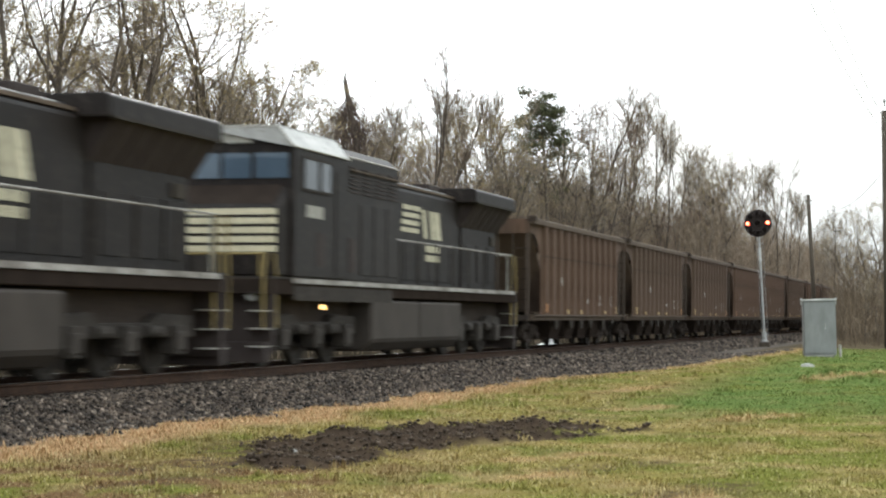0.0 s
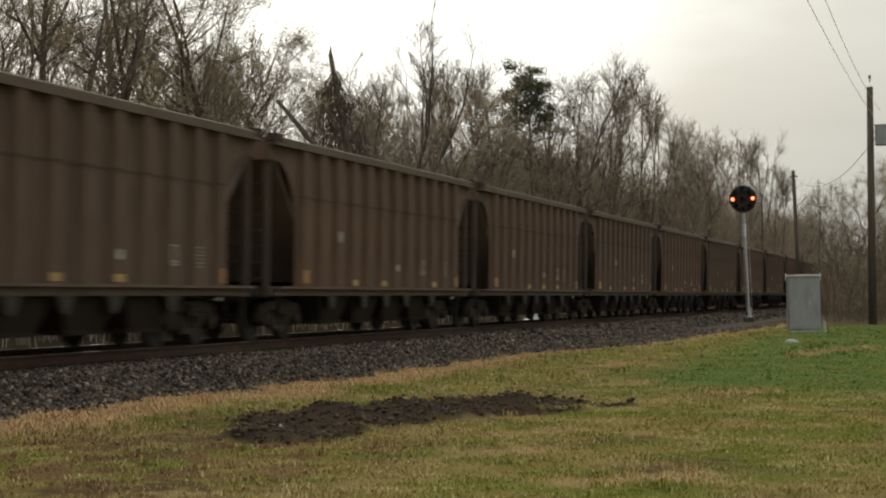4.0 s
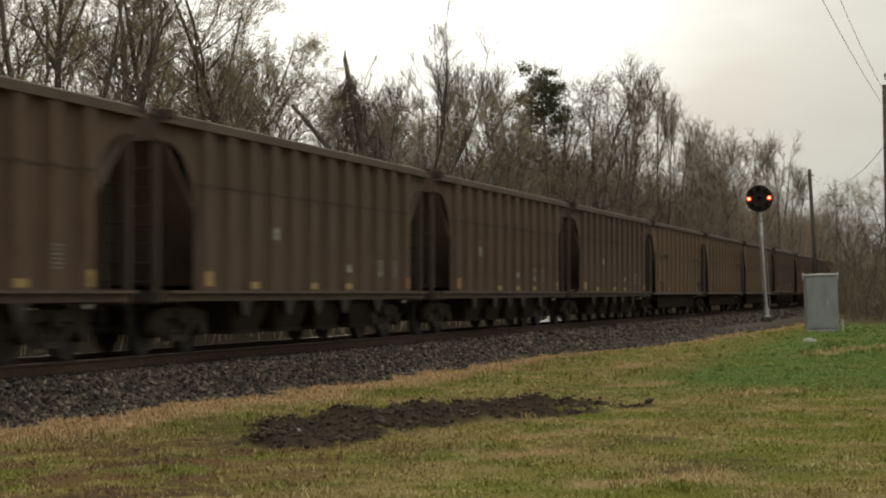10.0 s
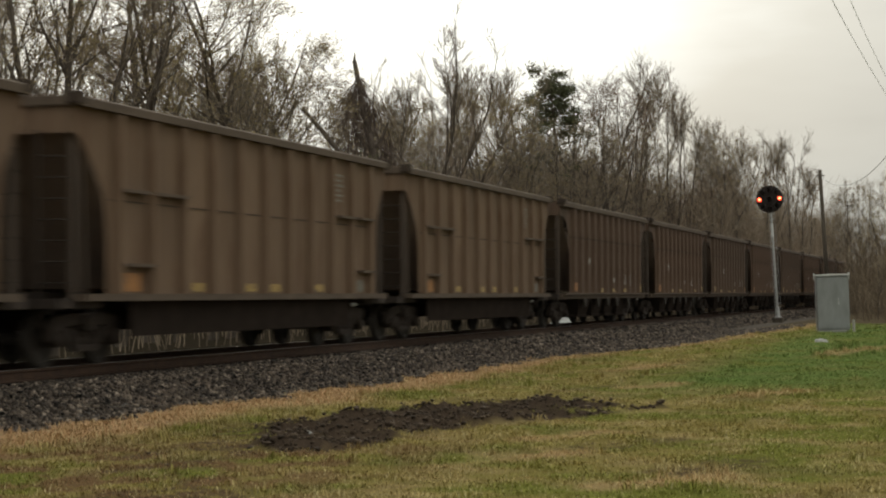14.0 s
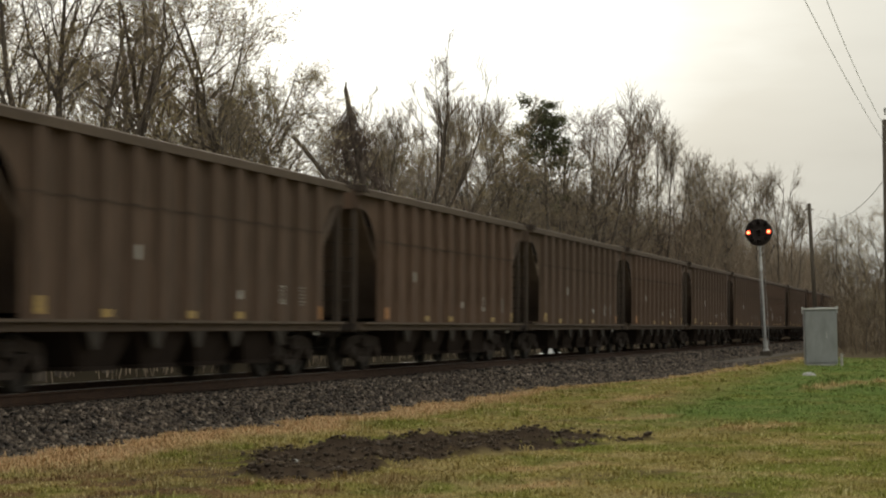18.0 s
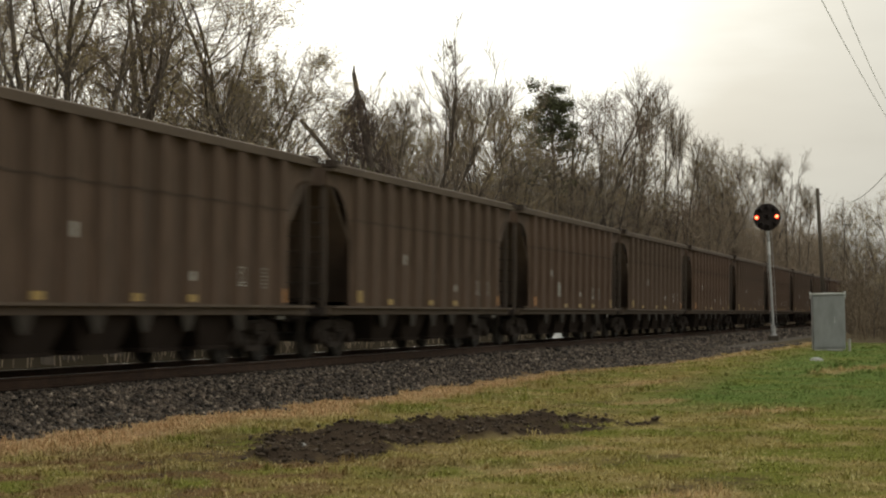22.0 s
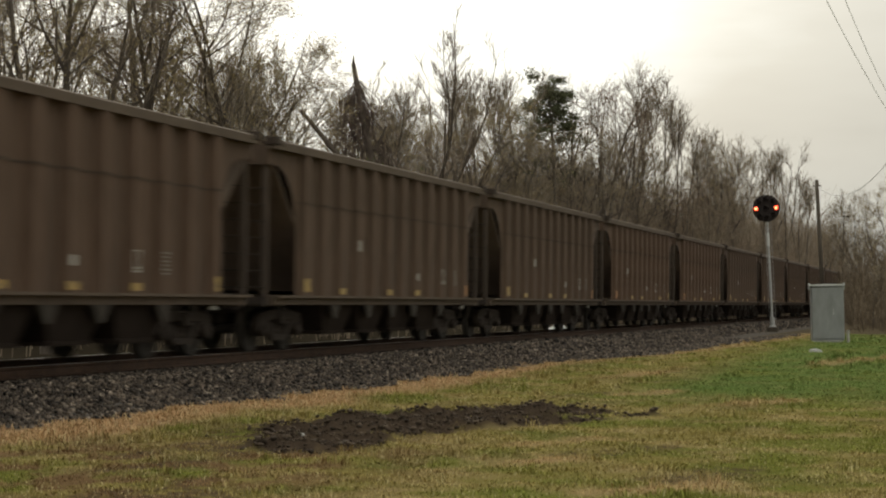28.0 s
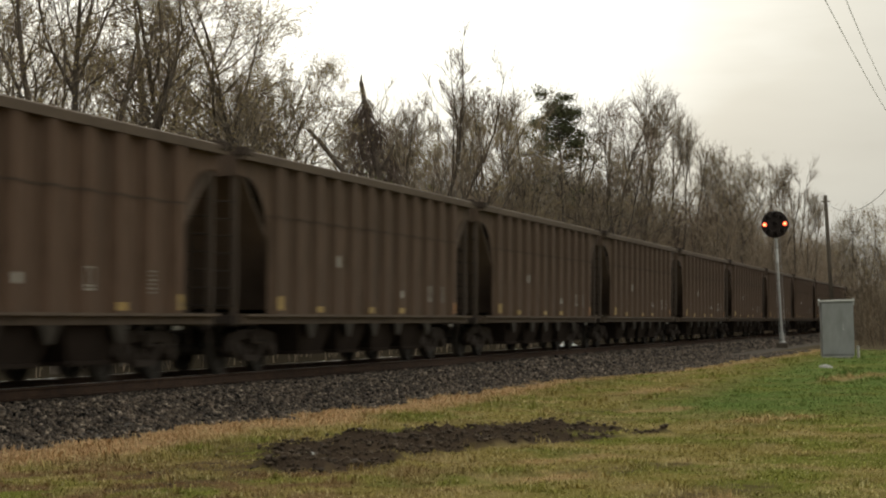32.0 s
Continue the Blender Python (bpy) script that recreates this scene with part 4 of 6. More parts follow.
    part("centre_sill", Shape().box(-7.1, 7.1, -0.20, 0.20, 0.80, 1.10), M_UNDER, car)
    part("coal_load", Shape().box(-6.78, 6.78, -1.46, 1.46, 3.45, 3.6), M_COAL, car, "black coal filling the car")
    for x, w, z, m in ((-5.22, 0.62, 1.38, M_ORANGE), (-2.74, 0.42, 1.24, M_YELLOW), (-0.48, 0.42, 1.24, M_YELLOW), (0.65, 0.42, 1.24, M_YELLOW), (2.97, 0.42, 1.24, M_YELLOW), (5.40, 0.34, 1.34, M_STENCIL)):
        part("reflector" if m is not M_STENCIL else "stencil_plate", Shape().box(x - w / 2, x + w / 2, -SIDE - 0.016, -SIDE - 0.002, 1.10, z), m, car)
    for i, w in enumerate((0.42, 0.36, 0.45, 0.30, 0.40, 0.34)):
        part("lettering_bar", Shape().box(3.92, 3.92 + w, -SIDE - 0.010, -SIDE - 0.002, 3.40 - 0.10 * i, 3.45 - 0.10 * i), M_STENCIL, car)
    part("white_badge", Shape().box(5.1, 5.32, -1.44, -1.42, 0.80, 0.87), M_WHITE, car, "small white badge by the truck")
    return car


# ---- the rows of the train ----
def travel(t):
    """Metres that the train has come since the start; it slows a little."""
    return 16.7024 * t - 0.021634 * t * t + 0.00020456 * t ** 3


LOCOS, CARS = [], []
CAR_START = 52.1 - 0.39 + PITCH / 2     # centre of the leading car at the start


def build_cars():
    meshes = truck_meshes()
    meshes["rung_end"] = Shape().tube((0, -0.225, 0), (0, 0.225, 0), 0.012, None, 5).mesh("rung", M_UNDER)
    meshes["post_near"] = {m.name: hat_post(-1).mesh("side_post", m) for m in M_CAR}
    meshes["post_far"] = {m.name: hat_post(1).mesh("side_post", m) for m in M_CAR}
    meshes["tan_near"] = hat_post(-1, 0.20, 0.13, 0.12).mesh("side_post", M_TAN)
    meshes["tan_far"] = hat_post(1, 0.20, 0.13, 0.12).mesh("side_post", M_TAN)
    meshes["gusset"] = Shape().prism([(-0.28, SILL - 0.13), (0.28, SILL - 0.13), (0.06, SILL - 0.40), (-0.06, SILL - 0.40)], "y", -0.03, 0.03).mesh("gusset", M_GUSSET)
    rings = ((1.06, 0.62, 1.02), (0.62, 0.48, 0.37), (0.67, 0.51, 0.36), (0.67, 0.51, 0.30))
    meshes["chute"] = Shape().add([(a * u, b * v, z) for a, b, z in rings for u, v in ((-1, -1), (1, -1), (1, 1), (-1, 1))],
                                  [(3, 2, 1, 0), (12, 13, 14, 15)] + [(4 * k + i, 4 * k + (i + 1) % 4, 4 * k + 4 + (i + 1) % 4, 4 * k + 4 + i) for k in range(3) for i in range(4)]).mesh("discharge_chute", M_CHUTE)
    meshes["seam_near"], meshes["seam_far"] = weld_seam(-1), weld_seam(1)
    kinds = []
    for k in range(3):
        p = 1.02
        plates = [(-5.61 + 1.02 * i, 1.16, 0.32, 0.12, M_YELLOW) for i in ((0, 3, 5, 9, 11), (0, 2, 5, 7, 11), (0, 4, 6, 8, 11))[k]]
        plates[0] = (plates[0][0], 1.26, 0.27, 0.25, M_ORANGE if k != 1 else M_YELLOW)
        plates[-1] = (plates[-1][0], 1.24, 0.17, 0.25, M_ORANGE if k == 1 else M_YELLOW)
        plates += [(-5.61 + p * (2 + k % 2), 2.10, 0.15, 0.22, M_WHITE), (-5.61 + p * (6 + k % 2), 1.52, 0.16, 0.15, M_WHITE)]
        bars = [(-5.61 + p * (8 + k % 2), 1.38, 0.22, 0), (-5.61 + p * (10 - (k == 2)), 1.36, 0.24, 6)]
        label = ("dusty brown ribbed hopper car loaded with coal", "grey-brown ribbed hopper car with yellow reflectors", "rust-brown ribbed hopper car with white stencils")[k]
        kinds.append(hopper_car(M_CAR[k], {"label": label, "plates": plates, "bars": bars}, (0.45, 0.22, 0.26)[k], meshes))
    tan = tan_car(meshes)
    used = set()
    rng = random.Random(5)
    for i in range(51):
        src = tan if i in (12, 13, 14) else kinds[0 if i == 0 else rng.choice((0, 1, 1, 2))]
        m = Matrix.Translation((CAR_START + PITCH * i - (0.40 if src is tan else 0.0), 0, 0))
        if src.name in used:
            ob = copy_thing(src, m)
        else:
            ob, _ = src, used.add(src.name)
            ob.matrix_basis = m
        CARS.append(ob)
    # one car carries a splash of faded white paint
    for x, w, y in ((-2.55, 0.13, -SIDE - 0.142), (-2.22, 0.17, -SIDE - 0.006)):
        part("paint_patch", Shape().prism([(x - w, 1.48), (x - w * 0.5, 1.40), (x + w * 0.6, 1.42), (x + w, 1.55), (x + w * 0.9, 1.80), (x + w * 0.2, 1.88), (x - w * 0.7, 1.84), (x - w, 1.70)], "y", y, y + 0.008), M_WHITE, CARS[23], "splash of faded white paint")
    for k in kinds:
        if k.name not in used:
            raise ValueError("unused car")


# ---- locomotives ----
def locomotive():
    """Wide-cab diesel locomotive; it runs towards -x, its length is 21.15 m."""
    lo = thing("locomotive", "black wide-cab diesel locomotive with white sill stripe", "locomotive", "locomotives of the train")
    F = -11.725                                  # lengths count from 1.15 m before the front coupler
    def X(d):
        return F + d
    part("underframe", Shape().box(X(2.05), X(21.4), -1.45, 1.45, 1.38, 1.68), M_CHUTE, lo, "grimy black underframe", bevel=0.02)
    part("centre_beam", Shape().box(X(2.4), X(21.2), -0.95, 0.95, 0.86, 1.37), M_UNDER, lo)
    for y in (-1.475, 1.475):
        part("sill_stripe", Shape().box(X(3.3), X(20.9), y - 0.012, y + 0.012, 1.61, 1.705), M_SILLWHITE, lo, "dirty white sill stripe")
        part("side_skirt", Shape().box(X(3.4), X(9.6), y * 0.98 - 0.01, y * 0.98 + 0.01, 1.28, 1.56), M_LOCO_GRIME, lo)
    part("walkway", Shape().box(X(2.15), X(21.3), -1.46, 1.46, 1.68, 1.72), M_LOCO_GRIME, lo)
    # nose and cab
    front, back = [(-1.36, 1.72), (-1.36, 2.96), (-1.30, 3.05), (-0.6, 3.07), (0.6, 3.07), (1.30, 3.05), (1.36, 2.96), (1.36, 1.72)], [(-1.41, 1.72), (-1.41, 3.42), (-1.33, 3.50), (-0.6, 3.52), (0.6, 3.52), (1.33, 3.50), (1.41, 3.42), (1.41, 1.72)]
    nose = part("nose", Shape().add([(X(2.72), u, v) for u, v in front] + [(X(3.32), u, v) for u, v in back],
                                    [tuple(range(8))[::-1], tuple(range(8, 16))] + [(i, (i + 1) % 8, (i + 1) % 8 + 8, i + 8) for i in range(8)]), M_LOCO, lo, bevel=0.05)
    for i in range(5):
        part("nose_stripe", Shape().box(X(2.70), X(2.72), -1.35, 1.35, 2.19 + 0.175 * i, 2.305 + 0.175 * i), M_STRIPE, nose, "cream stripe across the nose")
    cab = part("cab", Shape().prism([(-1.50, 1.72), (-1.50, 4.20), (-1.18, 4.58), (1.18, 4.58), (1.50, 4.20), (1.50, 1.72)], "x", X(3.25), X(6.4)), M_LOCO, lo, bevel=0.03)
    part("cab_roof", Shape().prism([(-1.52, 4.21), (-1.20, 4.60), (-1.20, 4.63), (1.20, 4.63), (1.20, 4.60), (1.52, 4.21), (1.45, 4.21), (0, 4.5), (-1.45, 4.21)], "x", X(3.15), X(6.45)), M_ROOF, cab, "pale cab roof")
    for y0, y1 in ((-1.38, -0.70), (-0.60, -0.04), (0.04, 0.60), (0.70, 1.38)):
        part("windscreen", Shape().box(X(3.225), X(3.25), y0, y1, 3.62, 4.10), M_GLASS, cab, "glass pane coloured blue-grey for reflected sky")
    for y in (-1.51, 1.51):
        part("roof_rim", Shape().path([(X(3.15), y, 4.215), (X(6.45), y, 4.215)], 0.022), M_WHITE, cab, "pale rim of the roof")
        part("roof_rim", Shape().path([(X(6.45), y * 0.965, 4.29), (X(10.0), y * 0.965, 4.29)], 0.018), M_WHITE, cab, "pale rim of the roof")
    part("front_rim", Shape().path([(X(3.16), -1.5, 4.22), (X(3.16), -1.2, 4.60), (X(3.16), 1.2, 4.60), (X(3.16), 1.5, 4.22)], 0.025), M_WHITE, cab, "pale rim of the roof")
    part("glare_panel", Shape().prism([(X(2.76), 3.075), (X(3.24), 3.465), (X(3.24), 3.49), (X(2.76), 3.10)], "y", -1.26, 1.26), M_CHUTE, nose, "matt black top of the nose")
    part("nose_door", Shape().box(X(2.68), X(2.70), -0.35, 0.35, 1.78, 2.16), M_LOCO_GRIME, nose, bevel=0.006)
    part("number_board", Shape().box(X(3.21), X(3.25), -0.62, 0.62, 4.30, 4.50), M_WHITE, cab)
    for y, s in ((-1.5, -1), (1.5, 1)):
        for x0, x1 in ((3.75, 4.55), (4.7, 5.3)):
            part("side_window", Shape().box(X(x0), X(x1), min(y, y + 0.02 * s), max(y, y + 0.02 * s), 3.45, 4.02), M_GLASS_SIDE, cab, "side window glass")
            fr = Shape()
            for a in ((x0 - 0.05, x1 + 0.05, 4.02, 4.07), (x0 - 0.05, x1 + 0.05, 3.40, 3.45), (x0 - 0.05, x0, 3.45, 4.02), (x1, x1 + 0.05, 3.45, 4.02)):
                fr.box(X(a[0]), X(a[1]), min(y, y + 0.035 * s), max(y, y + 0.035 * s), a[2], a[3])
            part("window_frame", fr, M_LOCO_GRIME, cab)
        for x0, x1 in ((3.95, 4.2), (4.25, 4.5), (4.55, 4.85)):
            part("marking_bar", Shape().box(X(x0), X(x1), min(y, y + 0.012 * s), max(y, y + 0.012 * s), 2.90, 3.14), M_WHITE, cab)
        # Flat black plate stands for a dark door; no recess is cut.
        part("step_well", Shape().box(X(4.55), X(4.95), min(y, y + 0.012 * s), max(y, y + 0.012 * s), 1.95, 2.62), M_BLACK, cab, "black door low in the cab side")
        part("side_door", Shape().box(X(5.6), X(6.2), min(y, y + 0.02 * s), max(y, y + 0.02 * s), 1.80, 3.9), M_LOCO, cab)
    # equipment body behind the cab, engine hood and radiator wings
    aux = part("equipment_body", Shape().prism([(-1.46, 1.72), (-1.46, 4.28), (-1.2, 4.50), (1.2, 4.50), (1.46, 4.28), (1.46, 1.72)], "x", X(6.4), X(10.0)), M_LOCO, lo, bevel=0.02)
    for y, s in ((-1.46, -1), (1.46, 1)):
        for x in (6.6, 7.5, 8.4, 9.25):
            g = Shape()
            for i in range(7):
                g.box(X(x), X(x + 0.55), min(y, y + 0.03 * s), max(y, y + 0.03 * s), 3.55 + 0.085 * i, 3.59 + 0.085 * i)
            part("louvre", g, M_BLACK, aux)
        part("access_door", Shape().box(X(6.55), X(6.95), min(y, y + 0.02 * s), max(y, y + 0.02 * s), 1.9, 2.6), M_BLACK, aux)
        for x in (7.3, 8.2, 9.1):
            part("cabinet_door", Shape().box(X(x), X(x + 0.8), min(y, y + 0.018 * s), max(y, y + 0.018 * s), 1.85, 3.35), M_LOCO, aux, bevel=0.006)
        part("hand_rail", Shape().tube((X(6.5), y + 0.06 * s, 4.02), (X(9.9), y + 0.06 * s, 4.02), 0.018, None, 6), M_CHORD, aux)
    hood = part("engine_hood", Shape().prism([(-0.95, 1.72), (-0.95, 3.97), (-0.70, 4.20), (0.70, 4.20), (0.95, 3.97), (0.95, 1.72)], "x", X(10.0), X(17.0)), M_LOCO, lo, bevel=0.03)
    # Pale strip painted as the shine along the hood's near edge.
    part("hood_edge", Shape().box(X(10.0), X(16.9), -0.92, -0.82, 4.05, 4.11), M_CHORD, hood)
    for y, s in ((-0.95, -1), (0.95, 1)):
        for i in range(7):
            part("hood_door", Shape().box(X(10.15 + 0.97 * i), X(11.03 + 0.97 * i), min(y, y + 0.02 * s), max(y, y + 0.02 * s), 1.85, 2.75), M_LOCO, hood, bevel=0.008)
        def slab(x0, x1, z0, z1, out, skew=0.0):
            return Shape().prism([(X(x0), z0), (X(x1), z0), (X(x1) + skew, z1), (X(x0) + skew, z1)], "y", min(y, y + out * s), max(y, y + out * s))
        for i in range(4):
            part("emblem_stripe", slab(11.8 + 0.05 * i, 13.22 + 0.05 * i, 3.00 + 0.18 * i, 3.11 + 0.18 * i, 0.012, 0.03), M_CREAM, hood, "cream stripe of the emblem")
        for x0, x1 in ((13.72, 14.02), (14.34, 14.62), (14.70, 15.22)):
            part("emblem_block", slab(x0, x1, 2.90, 3.60, 0.012, -0.22), M_CREAM, hood, "faded cream emblem block")
        for r in range(2):
            for c in range(4):
                part("lettering_bar", slab(13.80 + 0.31 * c, 14.06 + 0.31 * c, 2.34 + 0.23 * r, 2.50 + 0.23 * r, 0.032), M_CREAM, hood)
    part("exhaust", Shape().box(X(12.6), X(13.6), -0.35, 0.35, 4.19, 4.46), M_BLACK, hood, bevel=0.02)
    part("horn_rack", Shape().box(X(15.2), X(16.2), -0.6, 0.6, 4.19, 4.36), M_BLACK, hood, bevel=0.02)
    rear = part("rear_hood", Shape().prism([(-1.0, 1.72), (-1.0, 3.6), (1.0, 3.6), (1.0, 1.72)], "x", X(17.0), X(20.6)), M_LOCO, lo, bevel=0.02)
    for i in range(6):
        part("intake_rib", Shape().prism([(-1.0, 3.30), (-1.46, 3.95), (-1.40, 3.95), (-0.94, 3.30)], "x", X(17.2 + 0.65 * i), X(17.25 + 0.65 * i)), M_BLACK, lo)
    part("radiator_wing", Shape().prism([(-1.50, 3.96), (-1.50, 4.27), (-1.40, 4.34), (1.40, 4.34), (1.50, 4.27), (1.50, 3.96)], "x", X(16.6), X(20.9)), M_LOCO, lo, "wide black overhanging radiator", bevel=0.02)
    part("radiator_intake", Shape().prism([(-0.99, 3.32), (-1.44, 3.96), (1.44, 3.96), (0.99, 3.32)], "x", X(16.9), X(20.8)), M_BLACK, lo, "sloping black intake grille")
    for y, s in ((-1.50, -1), (1.50, 1)):
        part("radiator_rim", Shape().box(X(16.7), X(20.9), min(y, y + 0.03 * s), max(y, y + 0.03 * s), 3.94, 3.99), M_LOCO_GRIME, lo)
        for x in (17.3, 18.5, 19.6):
            part("hood_door", Shape().box(X(x), X(x + 0.8), min(y * 0.667, y * 0.667 + 0.025 * s), max(y * 0.667, y * 0.667 + 0.025 * s), 1.9, 2.9), M_LOCO, rear, bevel=0.008)
        part("sand_filler", Shape().box(X(19.9), X(20.4), min(y * 0.667, y * 0.667 + 0.05 * s), max(y * 0.667, y * 0.667 + 0.05 * s), 2.95, 3.2), M_GUSSET, rear, bevel=0.01)
    part("rear_number_board", Shape().box(X(20.6), X(20.64), -0.5, 0.5, 3.2, 3.4), M_WHITE, rear)
    # fuel tank, air tanks, battery boxes
    part("fuel_tank", Shape().prism([(-1.46, 1.33), (-1.46, 0.45), (-1.22, 0.22), (1.22, 0.22), (1.46, 0.45), (1.46, 1.33)], "x", X(8.15), X(15.35)), M_TANK, lo, "dusty grey fuel tank", bevel=0.05)
    part("tank_band", Shape().box(X(11.7), X(11.76), -1.475, 1.475, 0.48, 1.335), M_LOCO_GRIME, lo)
    # handrails with stanchions
    for y in (-1.40, 1.40):
        part("handrail", Shape().path([(X(10.1), y, 2.72), (X(20.9), y, 2.72)], 0.02), M_SILLWHITE, lo, "pale grey handrail")
        for i in range(8):
            part("stanchion", Shape().tube((X(10.3 + 1.5 * i), y, 1.72), (X(10.3 + 1.5 * i), y, 2.72), 0.018, None, 6), M_LOCO_GRIME, lo)
    for e, xs in ((-1, X(2.3)), (1, X(21.15))):
        part("pilot", Shape().box(min(xs, xs - 0.12 * e), max(xs, xs - 0.12 * e), -1.45, 1.45, 0.28, 1.70), M_BLACK, lo)
        part("plow", Shape().prism([(-1.4, 0.12), (1.4, 0.12), (1.4, 0.5), (-1.4, 0.5)], "x", min(xs, xs + 0.25 * e), max(xs, xs + 0.25 * e)), M_BLACK, lo)
        for y in (-1.40, 1.40):
            k = 1 if y > 0 else -1
            for i in range(4):
                part("step", Shape().box(xs - 0.30, xs + 0.30, min(y - 0.32 * k, y), max(y - 0.32 * k, y), 0.40 + 0.33 * i, 0.43 + 0.33 * i), M_WHITE if i < 3 else M_LOCO_GRIME, lo, "step with white edge")
            for dx in (-0.33, 0.33):
                part("step_rail", Shape().path([(xs + dx, y, 0.75), (xs + dx, y, 1.7), (xs + dx * 0.6, y, 2.72 if e > 0 else 2.14)], 0.022), M_HANDRAIL, lo, "yellow step rail")
        for y in (-1.2, -0.45, 0.45, 1.2):
            part("end_rail_post", Shape().tube((xs, y, 1.70), (xs, y, 2.72 if e > 0 else 2.14), 0.024, None, 6), M_HANDRAIL if e < 0 else M_WHITE, lo)
        part("end_rail", Shape().path([(xs, -1.3, 2.72 if e > 0 else 2.14), (xs, 1.3, 2.72 if e > 0 else 2.14)], 0.022), M_HANDRAIL if e < 0 else M_WHITE, lo)
        part("coupler", Shape().box(min(xs, xs + 0.7 * e), max(xs, xs + 0.7 * e), -0.1, 0.1, 0.76, 0.94).box(min(xs + 0.75 * e, xs + 1.14 * e), max(xs + 0.75 * e, xs + 1.14 * e), -0.2, 0.2, 0.7, 1.0), M_UNDER, lo, bevel=0.02)
    for y in (-1.1, 1.1):
        part("ditch_light", Shape().lathe([(0.09, -0.05), (0.09, 0.05)], (X(2.13), y, 1.35), "x", 14), M_CONC, lo, "small round lamp")
    part("side_lamp", Shape().lathe([(0.042, -0.03), (0.042, 0.03)], (X(4.9), -1.50, 1.16), "y", 12), M_LAMP_AMBER, lo, "lit amber walkway lamp")
    # three-axle trucks
    wheel = wheelset_mesh(0.53, "drive_wheelset")
    for cx in (5.3, 17.9):
        tr = part("truck", Shape().box(X(cx) - 1.9, X(cx) + 1.9, -0.3, 0.3, 0.8, 1.15), M_UNDER, lo, "grimy cast three-axle truck")
        for y in (-1.10, 1.10):
            f = Shape().prism([(X(cx) - 2.6, 0.62), (X(cx) - 2.5, 0.98), (X(cx) - 1.2, 1.02), (X(cx) - 0.9, 0.86), (X(cx) + 0.9, 0.86), (X(cx) + 1.2, 1.02), (X(cx) + 2.5, 0.98), (X(cx) + 2.6, 0.62)], "y", y - 0.08, y + 0.08)
            for dx in (-1.85, 0, 1.85):
                f.box(X(cx + dx) - 0.22, X(cx + dx) + 0.22, y - 0.18, y + 0.18, 0.34, 0.82)
            part("side_frame", f, M_LOCO_GRIME, tr, bevel=0.015)
            for dx in (-1.85, 0, 1.85):
                part("journal_box", Shape().box(X(cx + dx) - 0.17, X(cx + dx) + 0.17, y - 0.21, y + 0.21, 0.40, 0.72), M_TANK, tr, "dusty grey journal box", bevel=0.02)
            for dx in (-0.92, 0.92):
                part("brake_cylinder", Shape().tube((X(cx + dx) - 0.25, y * 1.1, 0.72), (X(cx + dx) + 0.25, y * 1.1, 0.72), 0.10, None, 10), M_LOCO_GRIME, tr)
        for dx in (-1.85, 0, 1.85):
            w = part("wheelset", wheel, None, tr)
            w.matrix_parent_inverse = Matrix.Translation((X(cx + dx), 0, 0.53))
    return lo


def build_locos():
    rear = locomotive()
    rear.matrix_basis = Matrix.Translation((CAR_START - PITCH / 2 - 10.575, 0, 0))
    LOCOS.append(rear)
    LOCOS.append(copy_thing(rear, Matrix.Translation((CAR_START - PITCH / 2 - 31.725, 0, 0))))


# ---- trees ----
def tubes(segs, sides):
    """Tapered tubes for an array of segments (p, q, r0, r1)."""
    s = np.array(segs, float)
    p, q, r0, r1 = s[:, 0:3], s[:, 3:6], s[:, 6], s[:, 7]
    d = q - p
    d /= np.linalg.norm(d, axis=1)[:, None] + 1e-9
    ref = np.where(np.abs(d[:, 2:3]) < 0.9, np.array([[0, 0, 1.0]]), np.array([[1.0, 0, 0]]))
    a = np.cross(d, ref)
    a /= np.linalg.norm(a, axis=1)[:, None]
    b = np.cross(d, a)
    ang = np.arange(sides) * 2 * np.pi / sides
    ring = a[:, None] * np.cos(ang)[None, :, None] + b[:, None] * np.sin(ang)[None, :, None]
    V = np.concatenate([p[:, None] + ring * r0[:, None, None], q[:, None] + ring * r1[:, None, None]], 1)
    k = np.arange(sides)
    quad = np.stack([k, (k + 1) % sides, (k + 1) % sides + sides, k + sides], 1)
    F = (np.arange(len(s))[:, None, None] * 2 * sides + quad[None]).reshape(-1, 4)
    return V.reshape(-1, 3), F


def limb(rng, p, d, length, r0, r1, n, bend, lift):
    """A wandering limb as a list of segments."""
    out, p, d = [], Vector(p), Vector(d).normalized()
    for i in range(n):
        d = (d + Vector((rng.gauss(0, bend), rng.gauss(0, bend), rng.gauss(0, bend * 0.6) + lift))).normalized()
        q = p + d * (length / n)
        f0, f1 = i / n, (i + 1) / n
        out.append((*p, *q, r0 + (r1 - r0) * f0, r0 + (r1 - r0) * f1))
        p = q
    return out


def along(rng, segs, lo=0.0):
    """A point and direction at a chance place of a limb past the share lo, its radius there and the share."""
    f = lo + (1 - lo) * rng.random()
    k = min(len(segs) - 1, int(f * len(segs)))
    s = segs[k]
    p, q = Vector(s[0:3]), Vector(s[3:6])
    return p.lerp(q, f * len(segs) - k), (q - p).normalized(), s[7], f


def turned(rng, d, low, high, up):
    """A direction that leaves d by an angle between low and high, bent upwards."""
    side = d.orthogonal().normalized()
    side.rotate(Matrix.Rotation(rng.uniform(0, 6.283), 3, d))
    a = rng.uniform(low, high)
    return (d * math.cos(a) + side * math.sin(a) + Vector((0, 0, up))).normalized()


